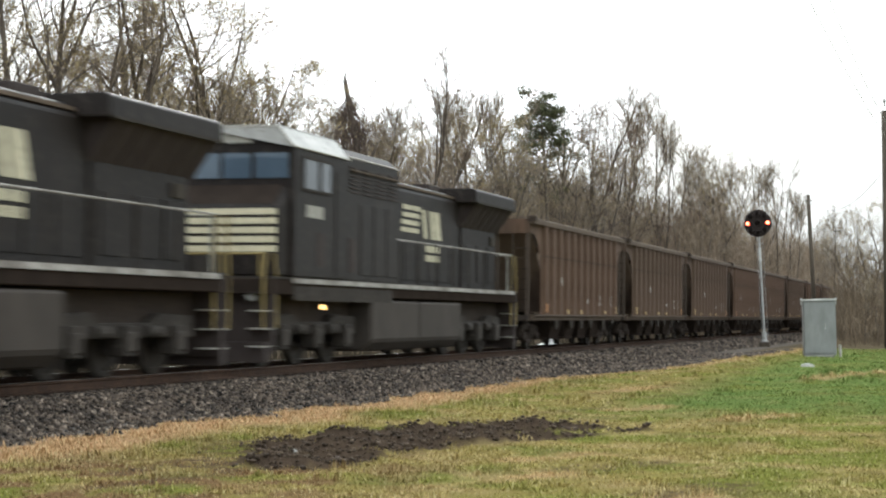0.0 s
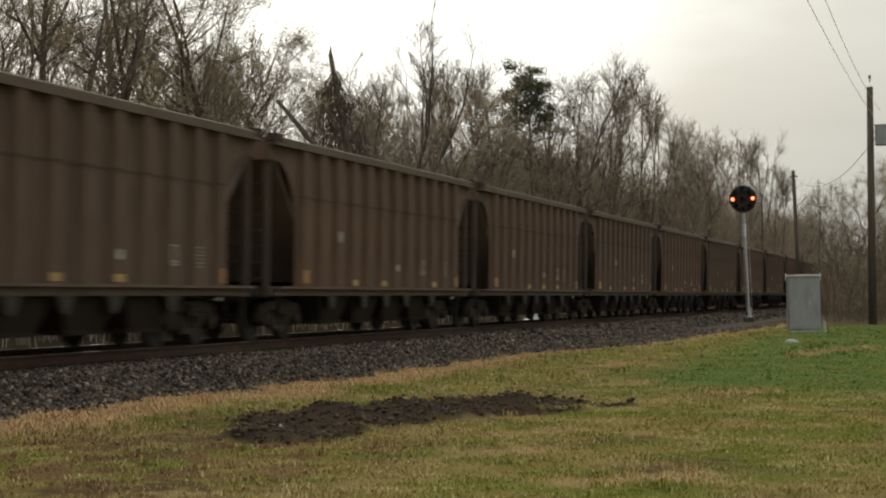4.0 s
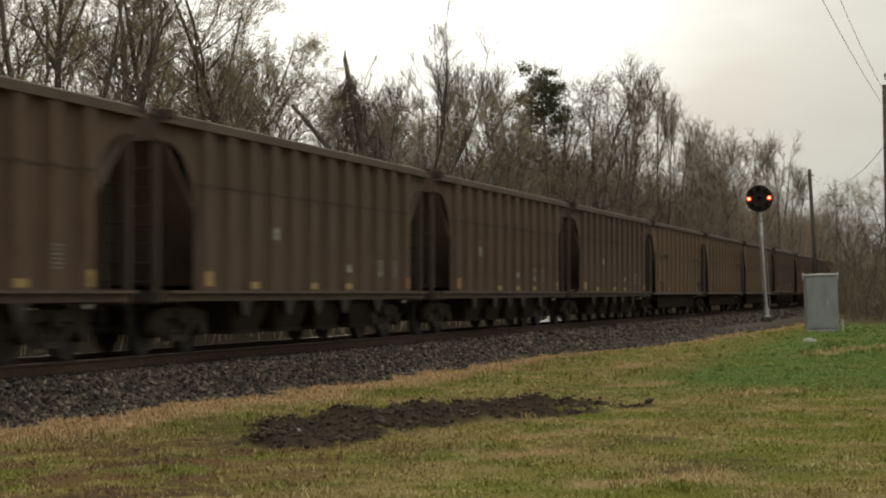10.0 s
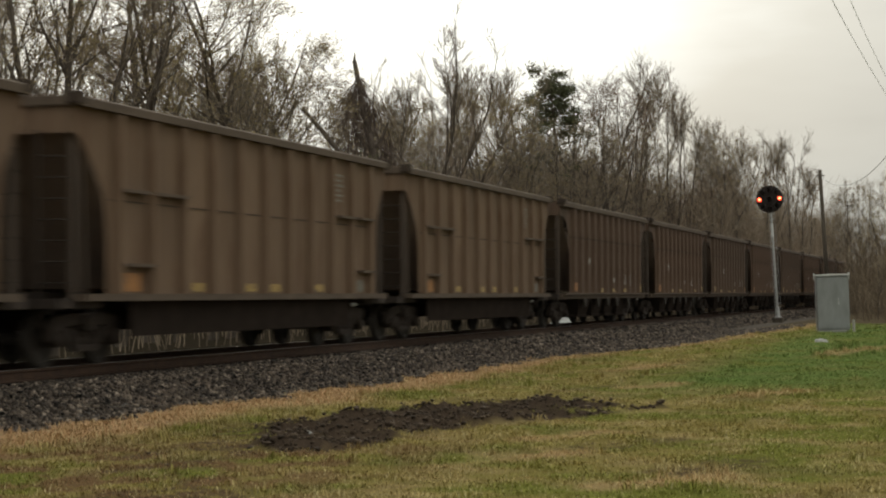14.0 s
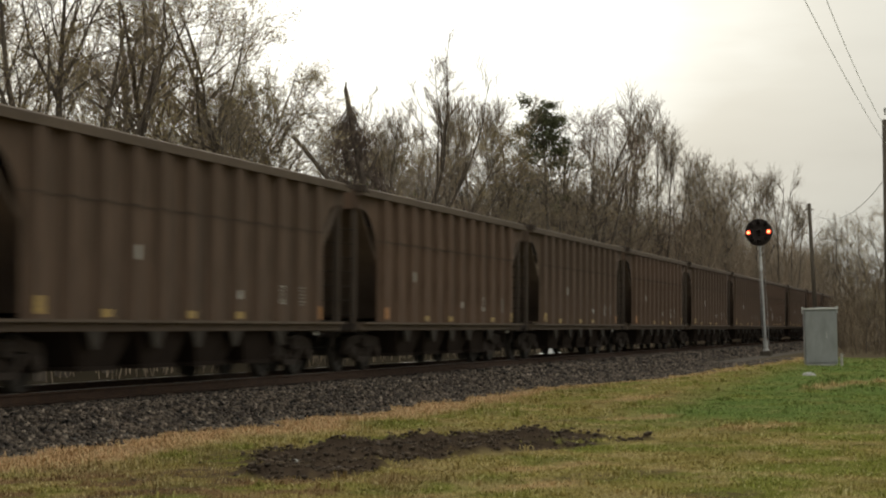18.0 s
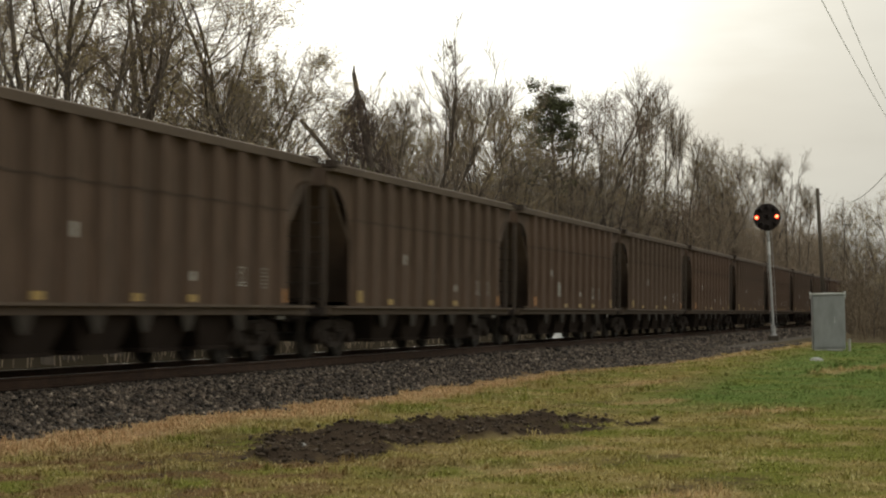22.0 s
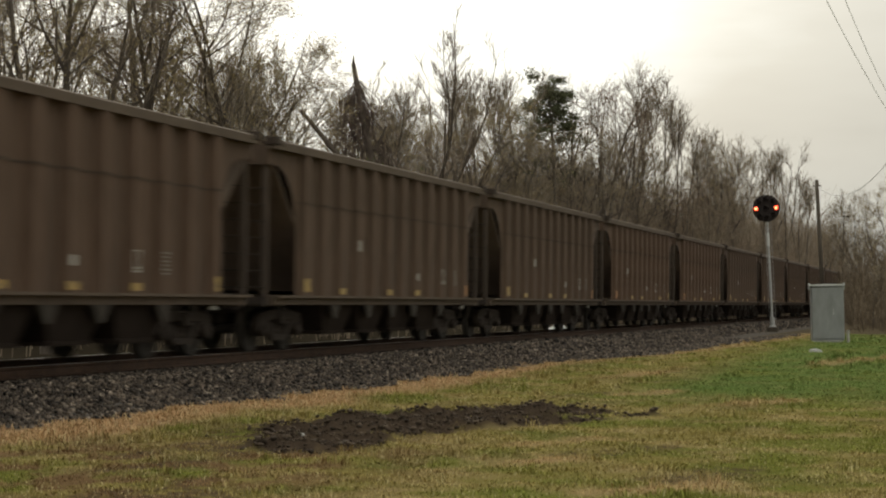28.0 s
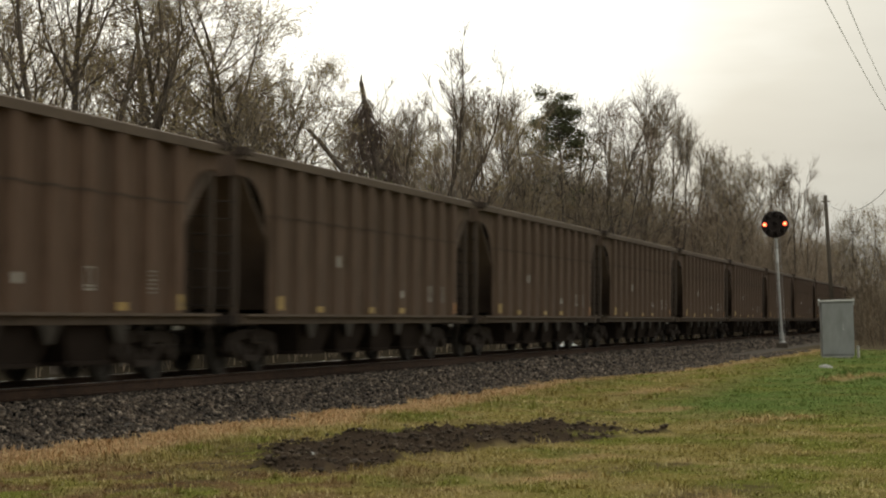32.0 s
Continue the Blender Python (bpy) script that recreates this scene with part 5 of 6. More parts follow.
def grow(seed, height, girth, bare, limbs, spread, lean=0.0, fork=0, twigs=3, rise=0.5, twig_r=0.009, shoots=5):
    """Segments of a bare tree: trunk and forking stems, limbs, branchlets and twigs; and the twigs' ends."""
    rng = random.Random(seed)
    trunk = limb(rng, (0, 0, -0.3), (lean, lean * 0.3, 1), height, girth, twig_r * 1.3, 14, 0.06, 0.03)
    stems = [trunk]
    for k in range(fork):
        src = trunk if k < 3 or rng.random() < 0.5 else stems[rng.randint(1, 2)]
        p, d, r, f = along(rng, src[3:10], 0.05)
        reach = (height - p.z) * rng.uniform(0.60, 0.95)
        stems.append(limb(rng, p, turned(rng, d, 0.30, 0.35 + 0.09 * spread, 0.15), reach, r * 0.70, twig_r * 1.3, 9, 0.08, 0.04 + 0.06 * rise))
    thick, fine, ends = [], [], []
    for si, st in enumerate(stems):
        n = limbs if si == 0 else int(limbs * 0.6)
        for i in range(n):
            lo = bare if si == 0 else 0.2
            f = lo + (0.98 - lo) * (i + rng.random()) / n
            k = min(len(st) - 1, int(f * len(st)))
            p, q = Vector(st[k][0:3]), Vector(st[k][3:6])
            length = spread * (0.75 if si else 1.0) * (1.2 - f) ** 0.8 * rng.uniform(0.35, 1.15) + 0.6
            r = max(twig_r * 1.7, min(st[k][7] * 0.6, 0.010 + length * 0.013))
            lb = limb(rng, p.lerp(q, rng.random()), turned(rng, (q - p).normalized(), 0.55, 1.35 - 0.3 * rise, rise * 0.35), length, r, twig_r * 1.1, 6, 0.16 - 0.08 * rise, 0.07 * rise)
            thick += lb
            for j in range(shoots):
                p2, d2, r2, f2 = along(rng, lb, 0.15)
                l2 = (length * 0.5) * (1.15 - f2) * rng.uniform(0.5, 1.3) + 0.4
                b2 = limb(rng, p2, turned(rng, d2, 0.4, 0.95, 0.22 * rise), l2, max(twig_r * 1.2, r2 * 0.6), twig_r, 3, 0.17 - 0.09 * rise, 0.10 * rise)
                fine += b2
                for k2 in range(twigs):
                    p3, d3, r3, f3 = along(rng, b2, 0.1)
                    b3 = limb(rng, p3, turned(rng, d3, 0.35, 0.9, 0.2 * rise), rng.uniform(0.3, 0.95), twig_r, twig_r * 0.65, 2, 0.17 - 0.09 * rise, 0.04 + 0.06 * rise)
                    fine += b3
                    ends += [b3[-1][3:6], b3[0][3:6]]
    return [s for st in stems for s in st], thick, fine, ends


def flakes(rng, points, size, per=1, jitter=0.12):
    """Small bent leaf or bud pieces near the points, as an array of quads."""
    P = np.repeat(np.array(points, float), per, 0)
    n = len(P)
    P = P + rng.normal(0, jitter, (n, 3))
    u = rng.normal(0, 1, (n, 3))
    u /= np.linalg.norm(u, axis=1)[:, None]
    v = np.cross(u, rng.normal(0, 1, (n, 3)))
    v /= np.linalg.norm(v, axis=1)[:, None]
    s = size * rng.uniform(0.6, 1.4, n)[:, None]
    V = np.stack([P - u * s, P + v * s * 0.5, P + u * s, P - v * s * 0.5], 1).reshape(-1, 3)
    F = np.arange(n * 4).reshape(-1, 4)
    return V, F


# places in the plan: kind, x, y, height, turn
TREE_ROWS = (
    ("a", 46.8, 11.5, 14.0, 10),
    ("d", 50.5, 12.8, 14.4, 200),
    ("b", 51.9, 15.3, 14.2, 50),
    ("b", 54.6, 13.3, 15.0, 120),
    ("a", 60.3, 15.0, 15.9, 300),
    ("b", 63.7, 14.0, 15.9, 90),
    ("c", 73.5, 20.0, 16.5, 44),
    ("e", 66.9, 24.8, 14.8, 77),
    ("b", 80.1, 18.7, 13.1, 10),
    ("g", 69.6, 15.2, 9.5, 0),
    ("b", 68.6, 15.2, 13.1, 200),
    ("g", 66.7, 14.6, 10.7, 60),
    ("g", 60.6, 14.1, 10.0, 80),
    ("e", 90.2, 26.8, 15.6, 140),
    ("e", 91.3, 30.4, 17.7, 310),
    ("b", 105.2, 25.4, 16.6, 33),
    ("f", 118.0, 28.1, 16.0, 99),
    ("f", 119.0, 24.6, 16.3, 70),
    ("c", 107.1, 19.0, 19.0, 130),
    ("f", 124.8, 22.7, 18.1, 5),
    ("b", 120.4, 19.8, 16.7, 222),
    ("c", 130.5, 20.7, 18.2, 12),
    ("f", 135.9, 20.3, 19.0, 166),
    ("b", 146.1, 21.0, 19.3, 1),
    ("e", 142.7, 14.9, 19.5, 60),
    ("d", 147.0, 17.9, 18.8, 180),
    ("f", 158.2, 15.0, 21.6, 40),
    ("c", 163.6, 14.5, 20.8, 0),
    ("f", 169.0, 13.8, 20.4, 290),
    ("f", 179.5, 13.6, 18.7, 12),
    ("g", 175.0, 11.0, 16.3, 88),
    ("c", 191.0, 9.7, 18.2, 15),
    ("c", 196.7, 8.3, 18.6, 75),
    ("f", 202.4, 6.5, 18.7, 155),
    ("g", 185.7, 10.2, 16.0, 205),
    ("f", 213.1, 5.7, 16.0, 300),
    ("g", 234.0, 5.2, 11.7, 30),
    ("g", 125.9, 18.9, 13.3, 40),
    ("g", 137.0, 16.4, 13.8, 70),
    ("g", 148.2, 13.7, 14.2, 10),
)
PINE = (139.8, 17.5, -0.65)
SNAG = (91.4, 15.5, -0.65)
NEAR_TREES = (
    (107.9, -8.8, 8.8, "b"),
    (113.4, -9.6, 9.5, "a"),
    (128.1, -6.5, 8.4, "g"),
    (153.4, -4.1, 7.3, "g"),
    (97.7, -9.7, 4.6, "g"),
    (92.3, -8.9, 3.0, "g"),
    (173.7, -2.3, 7.5, "f"),
    (123.9, -10.0, 10.6, "e"),
)
TREES = {}


def crown(base, thick, fine, bark, twig):
    """Limbs and twigs of a tree as one crown mesh."""
    v1, f1 = tubes(thick, 4)
    v2, f2 = tubes(fine, 3)
    f2 = f2 + len(v1)
    me = raw_mesh("crown", np.concatenate([v1, v2]), np.concatenate([f1, f2]), bark)
    me.materials.append(twig)
    me.polygons.foreach_set("material_index", np.concatenate([np.zeros(len(f1), np.int32), np.ones(len(f2), np.int32)]))
    return part("crown", me, None, base)


def tree_kind(key, label, seed, height, girth, bare, limbs, spread, lean=0.0, fork=0, twigs=3, bud=None, per=1, bark=None, twig=None, bud_size=0.04, twig_r=0.009, rise=0.6, shoots=5):
    trunk, thick, fine, ends = grow(seed, height, girth, bare, limbs, spread, lean, fork, twigs, rise, twig_r, shoots)
    base = thing("tree", label, "tree", "trees of the wood")
    part("trunk", raw_mesh("trunk", *tubes(trunk, 8), bark or M_BARK, True), None, base)
    crown(base, thick, fine, bark or M_BARK, twig or M_TWIG)
    if bud:
        part("foliage", raw_mesh("foliage", *flakes(np.random.default_rng(seed), ends, bud_size, per), bud), None, base, "small opening spring buds")
    TREES[key] = [base, 0, height]
    return base


def pine_kind():
    """A tall pine: bare trunk, and needles in flat separate clumps at the ends of its boughs."""
    rng = random.Random(31)
    trunk = limb(rng, (0, 0, -0.3), (0.01, 0.0, 1), 19.0, 0.26, 0.05, 12, 0.02, 0.03)
    thick, pts = [], []
    gen = np.random.default_rng(3)
    for i in range(46):
        f = 0.58 + 0.41 * (i + rng.random()) / 46
        s = trunk[min(11, int(f * 12))]
        at = Vector(s[0:3]).lerp(Vector(s[3:6]), f * 12 - int(f * 12))
        a = i * 2.4 + rng.uniform(-0.4, 0.4)
        length = (1.7 + 5.8 * (1.0 - f)) * rng.uniform(0.5, 1.15)
        lb = limb(rng, at, (math.cos(a), math.sin(a), rng.uniform(0.0, 0.7)), length, 0.055, 0.02, 4, 0.14, 0.04)
        thick += lb
        for k in range(4 if f > 0.74 else rng.choice((0, 1, 2))):
            s2 = lb[(3, 2, 3, 2)[k]]
            tw = limb(rng, s2[0:3], (rng.gauss(0, 1), rng.gauss(0, 1), rng.gauss(0.5, 0.3)), rng.uniform(0.3, 0.9), 0.02, 0.014, 2, 0.15, 0.1)
            thick += tw
            c = np.array(tw[-1][3:6])
            pts.append(c + gen.normal(0, 1, (110, 3)) * np.array([0.32, 0.32, 0.19]) * rng.uniform(0.7, 1.25))
    base = thing("pine_tree", "tall pine with dark green clumped needles", "tree")
    part("trunk", raw_mesh("trunk", *tubes(trunk, 8), M_BARK, True), None, base)
    part("crown", raw_mesh("crown", *tubes(thick, 4), M_BARK, True), None, base)
    part("foliage", raw_mesh("foliage", *flakes(gen, np.concatenate(pts), 0.085, 1, 0.03), M_NEEDLE), None, base, "dark green needle clumps")
    return base


def snag_kind():
    """A broken trunk hung with vines, with a fallen stem leaning in its fork."""
    rng = random.Random(8)
    base = thing("broken_tree", "dead broken trunk hung with brown vines", "tree")
    tr = limb(rng, (0, 0, -0.3), (0.0, 0.10, 1), 14.7, 0.36, 0.12, 9, 0.02, 0.0)
    part("trunk", raw_mesh("trunk", *tubes(tr, 8), M_BARK, True), None, base, "dead trunk snapped at the top")
    sp = limb(rng, tr[-1][3:6], (0.1, 0.1, 1), 0.5, 0.09, 0.01, 2, 0.1, 0) + limb(rng, tr[-1][3:6], (-0.3, -0.3, 1), 0.4, 0.07, 0.01, 2, 0.1, 0)
    part("splinter", raw_mesh("splinter", *tubes(sp, 5), M_BARK), None, base)
    vines = []
    for i in range(480):
        a, h = rng.uniform(0, 6.28), rng.uniform(5.0, 12.9)
        w = 0.10 + min(1.9, 0.42 * (13.2 - h)) * rng.random() ** 0.7
        s = tr[min(8, int((h + 0.9) / 14.0 * 9))]
        p = (s[0] + w * math.cos(a), s[1] + 0.25 * w + w * math.sin(a), h + 0.4)
        vines += limb(rng, p, (rng.gauss(0, 0.35), rng.gauss(0, 0.35), -1), rng.uniform(0.8, 2.6), 0.026, 0.014, 4, 0.28, -0.02)
    part("vines", raw_mesh("vines", *tubes(vines, 3), M_VINE), None, base, "hanging curtain of bare vines")
    st = limb(rng, (-0.8, 5.1, 11.6), (0.1, -0.66, -0.72), 8.3, 0.11, 0.20, 7, 0.03, 0)
    for k in range(9):
        s = st[1 + k % 4]
        st += limb(rng, s[3:6], (rng.gauss(0, 0.4), rng.uniform(0.1, 0.9), rng.uniform(0.2, 1.0)), rng.uniform(0.8, 2.2), 0.03, 0.014, 4, 0.2, 0.03)
    st += limb(rng, tr[5][3:6], (0.35, -0.9, 0.9), 1.7, 0.12, 0.05, 4, 0.14, 0.08)
    part("leaning_stem", raw_mesh("leaning_stem", *tubes(st, 7), M_BARK, True), None, base, "broken stem leaning against the trunk")
    gen = np.random.default_rng(12)
    ivy = np.concatenate([np.array(c) + gen.normal(0, 1, (380, 3)) * np.array([0.5, 0.75, 0.8]) for c in ((-0.6, 1.9, 6.3), (-0.6, 2.9, 7.6), (-0.5, 1.0, 7.4), (-0.5, 0.6, 5.6), (-0.4, -0.7, 6.6))])
    part("ivy", raw_mesh("ivy", *flakes(gen, ivy, 0.075, 1, 0.05), M_IVY), None, base, "olive green ivy round the trunk")
    return base


def plant(key, x, y, height, turn):
    base, used, h = TREES[key]
    m = pose(x, y, float(ground_z(x, y)), 0, 0, turn)
    k = height / h
    TREES[key][1] += 1
    if used:
        ob = copy_thing(base, m)
    else:
        ob = base
        ob.matrix_basis = m
    ob.scale = (k, k, k)
    return ob


def brush(rng, n, x0, x1, y0, y1, h0, h1, r):
    """Thin upright stems with side shoots; on the near side they stand back from the track."""
    segs = []
    for i in range(n):
        x, y = rng.uniform(x0, x1), rng.uniform(y0, y1)
        if y1 < 0 and y > -14.3 + 0.0717 * x:
            continue
        # the wood is open behind the broken tree
        if h0 >= 5.0 and y > 0.335 * x - 13.85:
            continue
        h = rng.uniform(h0, h1)
        st = limb(rng, (x, y, -0.7), (rng.gauss(0, 0.12), rng.gauss(0, 0.12), 1), h, r, r * 0.5, 4, 0.10, 0.02)
        segs += st
        for k in range(5):
            s = rng.choice(st)
            segs += limb(rng, s[3:6], (rng.gauss(0, 0.6), rng.gauss(0, 0.6), rng.uniform(0.2, 1)), h * rng.uniform(0.12, 0.35), r * 0.7, r * 0.4, 2, 0.2, 0.05)
    return segs


def build_trees():
    tree_kind("a", "tall bare tree with a forked trunk and fine twigs", 11, 18, 0.27, 0.25, 15, 5.2, 0.05, 5, 4, M_BUD, 5, bud_size=0.036, twig_r=0.0075, rise=0.25)
    tree_kind("b", "bare tree with ascending limbs and pale buds", 12, 17, 0.23, 0.22, 15, 4.8, -0.04, 5, 4, M_BUD, 6, bud_size=0.036, twig_r=0.0075, rise=0.3)
    tree_kind("c", "slender bare tree with upright branches", 13, 18, 0.20, 0.25, 18, 2.7, 0.02, 4, 3, rise=0.9, twig_r=0.0095)
    tree_kind("d", "bare tree with a leaning trunk", 14, 16, 0.25, 0.30, 14, 4.2, 0.18, 5, 3, twig_r=0.009, rise=0.25)
    tree_kind("e", "bare tree with reddish spring buds", 15, 17, 0.24, 0.22, 14, 4.6, -0.02, 6, 3, M_BUD_RED, 2, twig_r=0.010, bud_size=0.045, rise=0.3)
    tree_kind("f", "thin pale bare tree among brush", 16, 15, 0.16, 0.14, 15, 2.2, 0.03, 6, 3, None, 1, None, M_TWIG_PALE, rise=1.0, twig_r=0.0095)
    tree_kind("g", "small bushy bare tree with many stems", 17, 10, 0.09, 0.06, 16, 2.8, 0.05, 5, 3, M_BUD, 1, None, M_TWIG_PALE, twig_r=0.009)
    for key, x, y, h, turn in TREE_ROWS:
        plant(key, x, y, h, turn)
    rng = random.Random(77)
    # the depth of the wood behind its edge
    for i in range(150):
        x = 40 + 2.0 * i + rng.uniform(-3, 3)
        y = rng.uniform(22, 50) if x < 150 else rng.uniform(12, 45)
        if x < 115 and i % 3:
            continue
        plant(rng.choice("abcdeffgc"), x, y, rng.uniform(12, 17), rng.uniform(0, 360))
    for i in range(80):
        x, y = rng.uniform(95, 215), rng.uniform(24, 58)
        if y < 0.335 * x - 13.85:
            plant(rng.choice("cfgfc"), x, y, rng.uniform(13, 16.5), rng.uniform(0, 360))
    # trees beyond the lawn, on this side of the track
    for x, y, h, key in NEAR_TREES:
        plant(key, x, y, h, rng.uniform(0, 360))
    pine = pine_kind()
    pine.matrix_basis = pose(*PINE, 0, 0, 40)
    snag = snag_kind()
    snag.matrix_basis = pose(*SNAG, 0, 0, 0)
    rngb = random.Random(5)
    for args in ((1300, 40, 140, 10, 30, 2.0, 6.5, 0.018), (1500, 120, 330, 7, 26, 2.5, 8.0, 0.024), (2600, 85, 200, 17, 36, 5.0, 11.5, 0.024), (4400, 165, 340, 5.5, 26, 5.0, 13.5, 0.030)):
        tagged(new("undergrowth", raw_mesh("undergrowth", *tubes(brush(rngb, *args), 3), M_BRUSH)), "dense brown leafless undergrowth along the wood", "undergrowth", kind="stuff")
    for args in ((2600, 84, 190, -18, -1.0, 1.5, 5.0, 0.020), (1700, 130, 235, -24, -5.5, 4.0, 7.2, 0.030)):
        tagged(new("thicket", raw_mesh("thicket", *tubes(brush(rngb, *args), 3), M_THICKET)), "brown thicket of bare stems beyond the lawn", "undergrowth", kind="stuff")


def build_debris():
    """A heap of something white beyond the track, glimpsed between the wheels."""
    rng = random.Random(2)
    z = float(ground_z(84.1, 5.05))
    heap = Shape().lathe([(0.62, 0.0), (0.60, 0.16), (0.42, 0.30), (0.20, 0.42), (0.17, 0.56), (0.04, 0.60)], (0, 0, 0), "z", 11)
    heap.v = [(x * 1.1 + rng.uniform(-0.05, 0.05), y * 1.4 + rng.uniform(-0.05, 0.05), zz) for x, y, zz in heap.v]
    ob = single("white_sack", heap, M_SACK, "lumpy white sack lying beyond the track", "sack", smooth=True)
    ob.location = (84.1, 5.05, z)


# ---- lineside ----
def build_signal():
    x, y = 98.0, -3.43
    z = float(ground_z(x, y))
    sg = thing("railway_signal", "position-light railway signal on a silver mast, two red lamps lit", "signal", at=(x, y, z))
    part("base", Shape().box(-0.28, 0.28, -0.28, 0.28, -0.2, 0.26), M_POLE, sg, bevel=0.03)
    part("collar", Shape().lathe([(0.19, 0.26), (0.19, 0.32), (0.12, 0.36), (0.12, 0.8)], (0, 0, 0), "z", 14), M_ALU, sg)
    mast = part("mast", Shape().tube((0, 0, 0.4), (0, 0, 7.0), 0.068, 0.06, 12), M_ALU, sg, "silver-painted tubular mast")
    part("mast_band", Shape().tube((0, 0, 4.55), (0, 0, 5.25), 0.072, None, 12), M_SACK, mast, "pale worn band on the mast")
    lad = Shape()
    for yy in (-0.16, 0.16):
        lad.tube((0.28, yy, 0.5), (0.28, yy, 6.2), 0.009, None, 5)
    for i in range(18):
        lad.tube((0.28, -0.16, 0.7 + 0.3 * i), (0.28, 0.16, 0.7 + 0.3 * i), 0.009, None, 5)
    part("ladder", lad, M_ALU, sg)
    disc = part("target", Shape().lathe([(0.10, 0.06), (0.70, 0.03), (0.72, 0.0), (0.70, -0.02), (0.10, -0.03)], (-0.20, 0, 6.55), "x", 32), M_BLACK, sg, "round black target disc")
    for i in range(8):
        a = math.pi / 4 * i
        yy, zz = 0.53 * math.cos(a), 6.55 + 0.53 * math.sin(a)
        lit = i in (0, 4)
        part("lamp_hood", Shape().ring(0.13, 0.14, -0.26, 0.0, (-0.22, yy, zz), 14), M_BLACK, disc)
        lens = part("lens", Shape().lathe([(0.02, -0.09), (0.075, -0.07), (0.105, -0.03), (0.105, 0.0)], (-0.25, yy, zz), "x", 14), M_LAMP_RED if lit else M_BLACK, disc, "lit red lens" if lit else "dark lens")
        if lit:
            part("lamp_bulb", Shape().lathe([(0.01, -0.035), (0.065, -0.03), (0.072, 0.0)], (-0.335, yy, zz), "x", 10), M_LAMP_CORE, disc, "glowing lamp centre")
    part("centre_lamp", Shape().ring(0.13, 0.14, -0.25, 0.0, (-0.22, 0, 6.55), 14), M_BLACK, disc)
    sg.rotation_euler = (radians(-3.2), 0, 0)


def build_cabinet():
    x, y = 63.2, -8.97
    z = float(ground_z(x, y)) - 0.02
    cb = thing("equipment_cabinet", "grey galvanised lineside equipment cabinet on the grass", "cabinet", at=(x, y, z))
    part("plinth", Shape().box(-0.42, 0.42, -0.52, 0.52, -0.15, 0.08), M_CONC, cb, bevel=0.02)
    body = part("body", Shape().box(-0.40, 0.40, -0.54, 0.54, 0.08, 1.92), M_GALV, cb, bevel=0.02)
    # Roof made white: the bright highlight on its edge put into colour.
    part("roof", Shape().prism([(-0.58, 1.92), (0.58, 1.92), (0.58, 1.965), (0.0, 1.985), (-0.58, 1.965)], "x", -0.47, 0.47), M_SACK, cb, "overhanging sheet roof, its highlight painted white")
    for y0, y1 in ((-0.50, 0.50),):
        d = part("door", Shape().box(-0.425, -0.40, y0, y1, 0.14, 1.86), M_GALV, cb, bevel=0.008)
        part("handle", Shape().box(-0.46, -0.425, (y0 + y1) / 2 - 0.2, (y0 + y1) / 2 - 0.17, 0.95, 1.15), M_ALU, d)
    for yy in (-0.57, 0.57):
        part("lifting_eye", Shape().box(-0.05, 0.05, yy - 0.03, yy + 0.03, 1.78, 2.02), M_ALU, cb)
    part("conduit", Shape().tube((-0.3, -0.66, -0.1), (-0.3, -0.66, 0.42), 0.05, None, 8), M_WHITE, cb, "short white conduit stub")
    cb.rotation_euler = (radians(-1.6), 0, radians(8))
    st = Shape().lathe([(0.02, 0.10), (0.15, 0.07), (0.22, 0.0), (0.20, -0.06)], (0, 0, 0), "z", 9)
    ob = single("stone", st, M_CONC, "pale stone lying in the grass by the cabinet", "stone")
    ob.location = (51.9, -9.5, float(ground_z(51.9, -9.5)))
    bit = Shape().lathe([(0.02, 0.02), (0.045, 0.018), (0.065, 0.0), (0.06, -0.03)], (0, 0, 0), "z", 7)
    ob = single("stone", bit, M_CONC, "small pale stone lying in the churned mud", "stone")
    ob.location = (18.7, -6.78, float(ground_z(18.7, -6.78)) + 0.03)


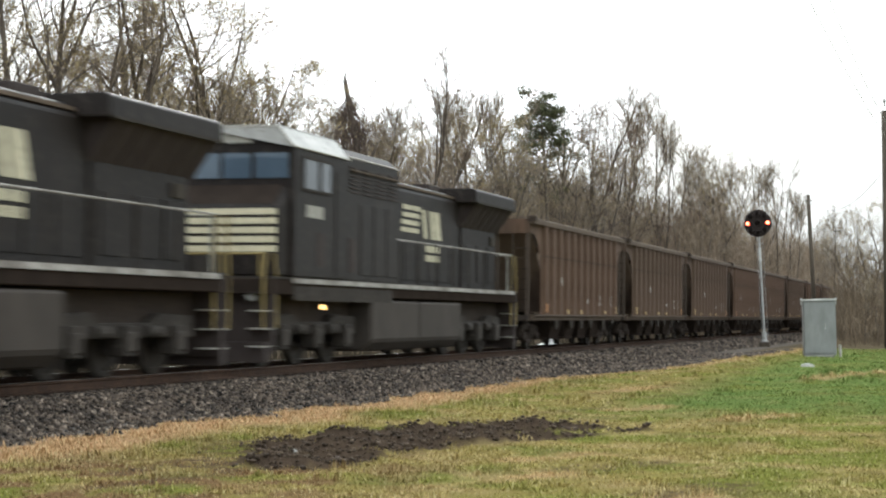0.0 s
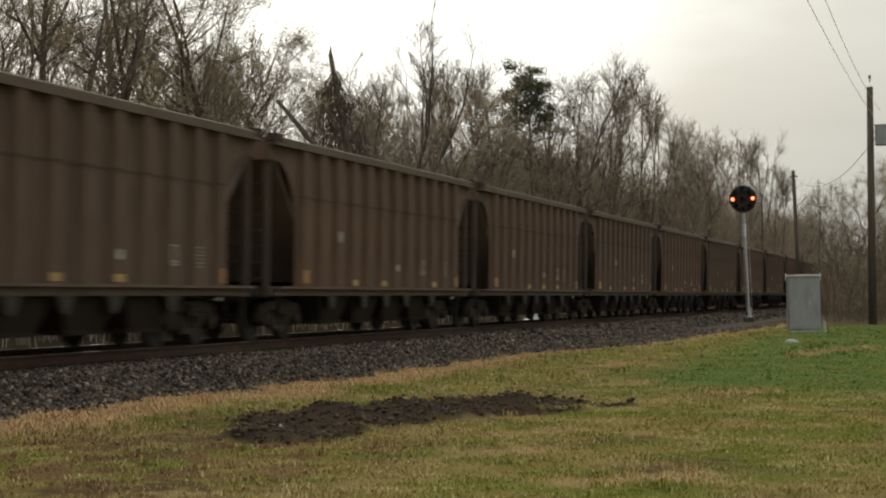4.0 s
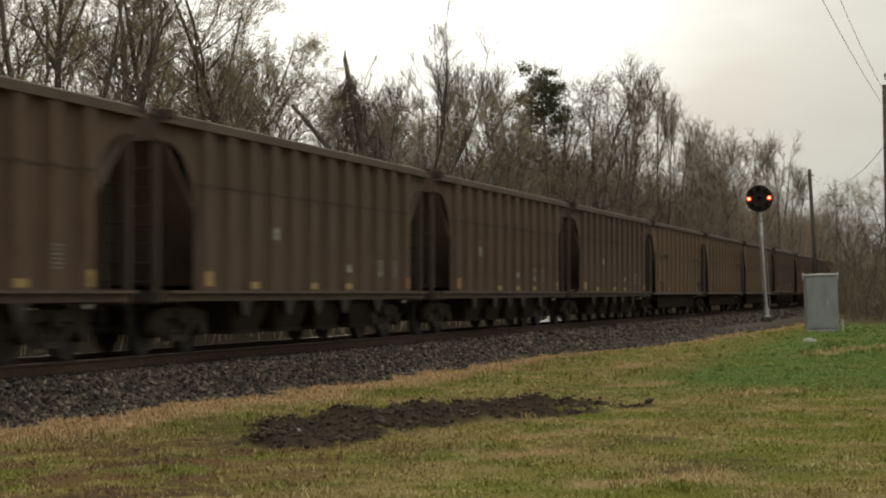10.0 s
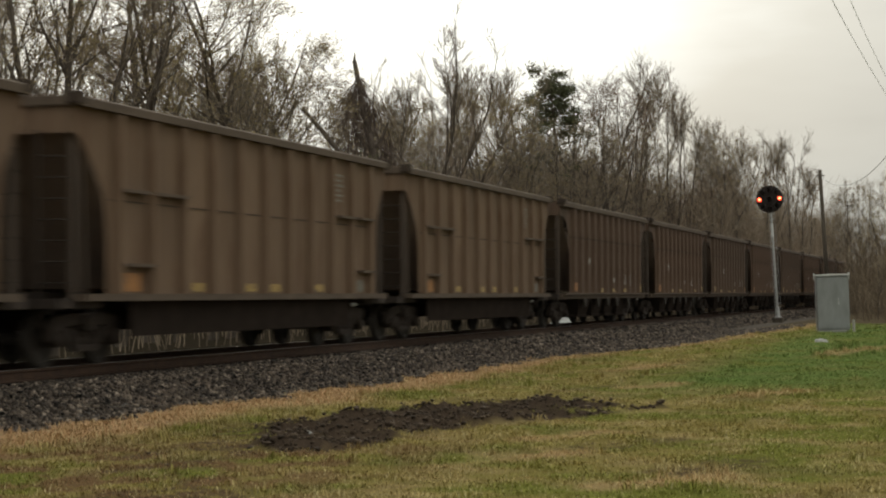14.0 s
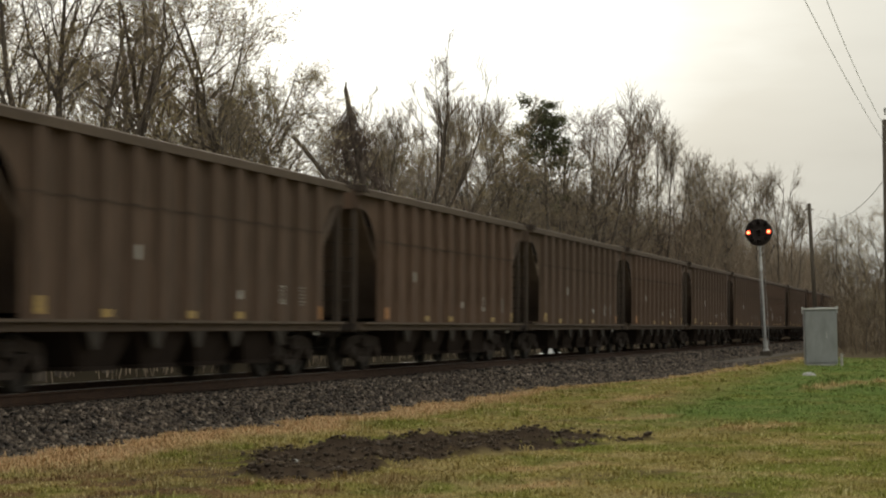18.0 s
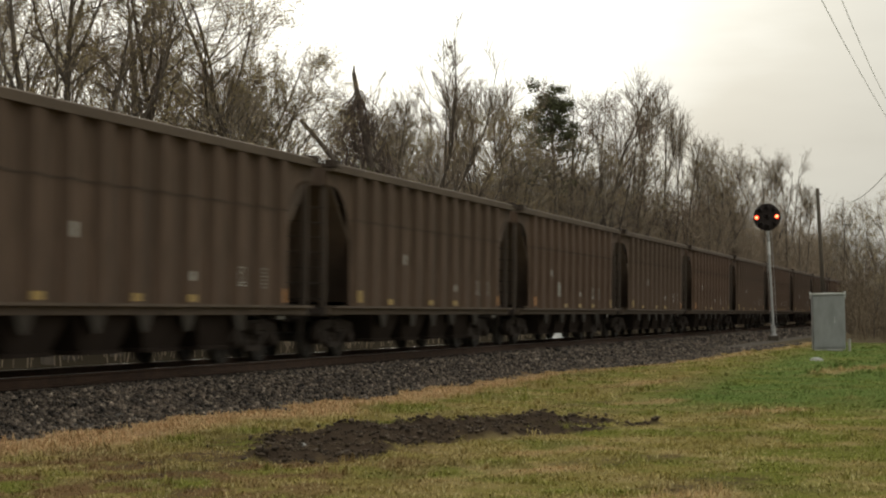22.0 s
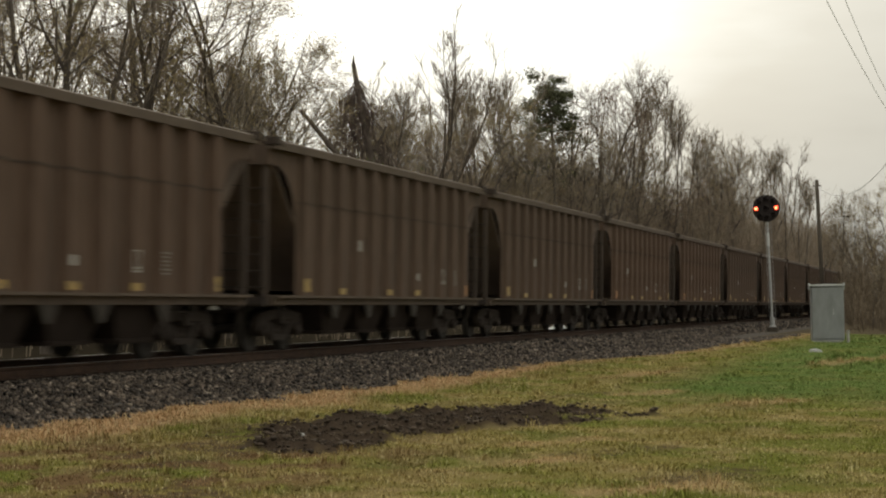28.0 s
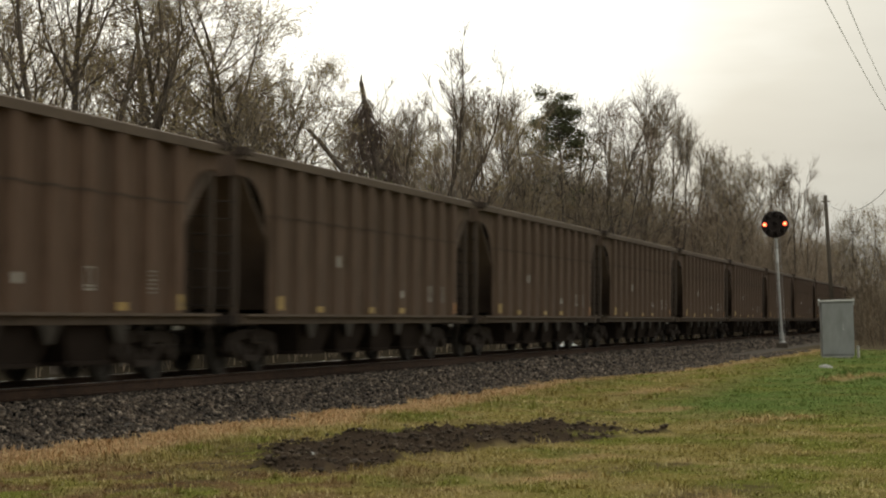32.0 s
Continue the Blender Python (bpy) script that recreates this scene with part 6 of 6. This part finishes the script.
def build_poles():
    def pole(x, y, height, r, lean, label):
        z = float(ground_z(x, y))
        p = thing("utility_pole", label, "utility pole", "wooden line poles", at=(x, y, z))
        part("shaft", Shape().tube((0, 0, -0.5), (0, 0, height), r, r * 0.72, 12), M_POLE, p, smooth=True)
        p.rotation_euler = (radians(-lean), 0, 0)
        return p, z
    near, z = pole(81.3, -10.5, 10.3, 0.19, 1.0, "weathered wooden utility pole with a grey box")
    part("insulator_pin", Shape().lathe([(0.03, 10.5), (0.03, 10.66), (0.06, 10.68), (0.05, 10.8), (0.02, 10.82)], (0, 0, 0), "z", 8), M_CONC, near)
    box = part("meter_box", Shape().box(-0.3, 0.3, -1.05, -0.2, 7.75, 8.6), M_GALV, near, "grey sheet-metal box", bevel=0.02)
    part("box_lid", Shape().box(-0.33, 0.33, -1.08, -0.17, 8.6, 8.64), M_ALU, box)
    part("bracket", Shape().box(-0.05, 0.05, -0.2, 0.0, 8.0, 8.06).box(-0.05, 0.05, -0.2, 0.0, 8.3, 8.36), M_GALV, near)
    far, z2 = pole(112.0, -5.0, 8.9, 0.15, 3.2, "weathered wooden line pole leaning by the track")
    part("crosspiece", Shape().box(-0.05, 0.05, -0.22, 0.22, 8.50, 8.57), M_POLE, far)
    third, z3 = pole(100.0, -6.85, 6.2, 0.032, -1.0, "thin weathered pole in the brush")
    part("crosspiece", Shape().box(-0.03, 0.03, -0.30, 0.10, 5.95, 6.0), M_POLE, third)
    behind, z4 = pole(-8.0, -10.6, 12.3, 0.19, 0.0, "weathered wooden utility pole")
    def wire(p, q, sag, r):
        pts = []
        for i in range(25):
            f = i / 24
            v = Vector(p).lerp(Vector(q), f)
            v.z -= sag * 4 * f * (1 - f)
            pts.append(tuple(v))
        single("overhead_wire", Shape().path(pts, r, 4), M_WIRE, "thin overhead wire slung between poles", "wire", "overhead wires")
    wire((81.3, -10.45, 8.8), (-8, -10.4, 9.0), 0.8, 0.0095)
    wire((81.3, -10.75, 9.0), (-8, -10.8, 11.1), 1.6, 0.009)
    wire((81.3, -10.4, 7.6), (112.0, -4.6, 8.0), 1.1, 0.016)


# ---- motion of the train ----
def roll_rows(radius):
    rows = []
    for k in range(32 * FPS + 1):
        t = k / FPS
        rows.append((t, Matrix.Rotation(-travel(t) / radius, 4, "Y")))
    return rows


def motions():
    times = [0.5 * k for k in range(65)]
    for ob in LOCOS + CARS:
        start = ob.matrix_basis.copy()
        walk(ob, [(t, Matrix.Translation((-travel(t), 0, 0)) @ start) for t in times])
    for things, radius in ((CARS, 0.42), (LOCOS, 0.53)):
        wheels = [o for th in things for o in th.children_recursive if o.name.startswith("wheelset")]
        walk(wheels[0], roll_rows(radius))
        lead = wheels[0].animation_data
        for w in wheels[1:]:
            w.rotation_mode = "QUATERNION"
            w.animation_data_create()
            w.animation_data.action = lead.action
            w.animation_data.action_slot = lead.action_slot


build_ground()
build_locos()
build_cars()
build_signal()
build_cabinet()
build_poles()
build_debris()
build_trees()
build_mud()
build_grass()
build_track()
motions()
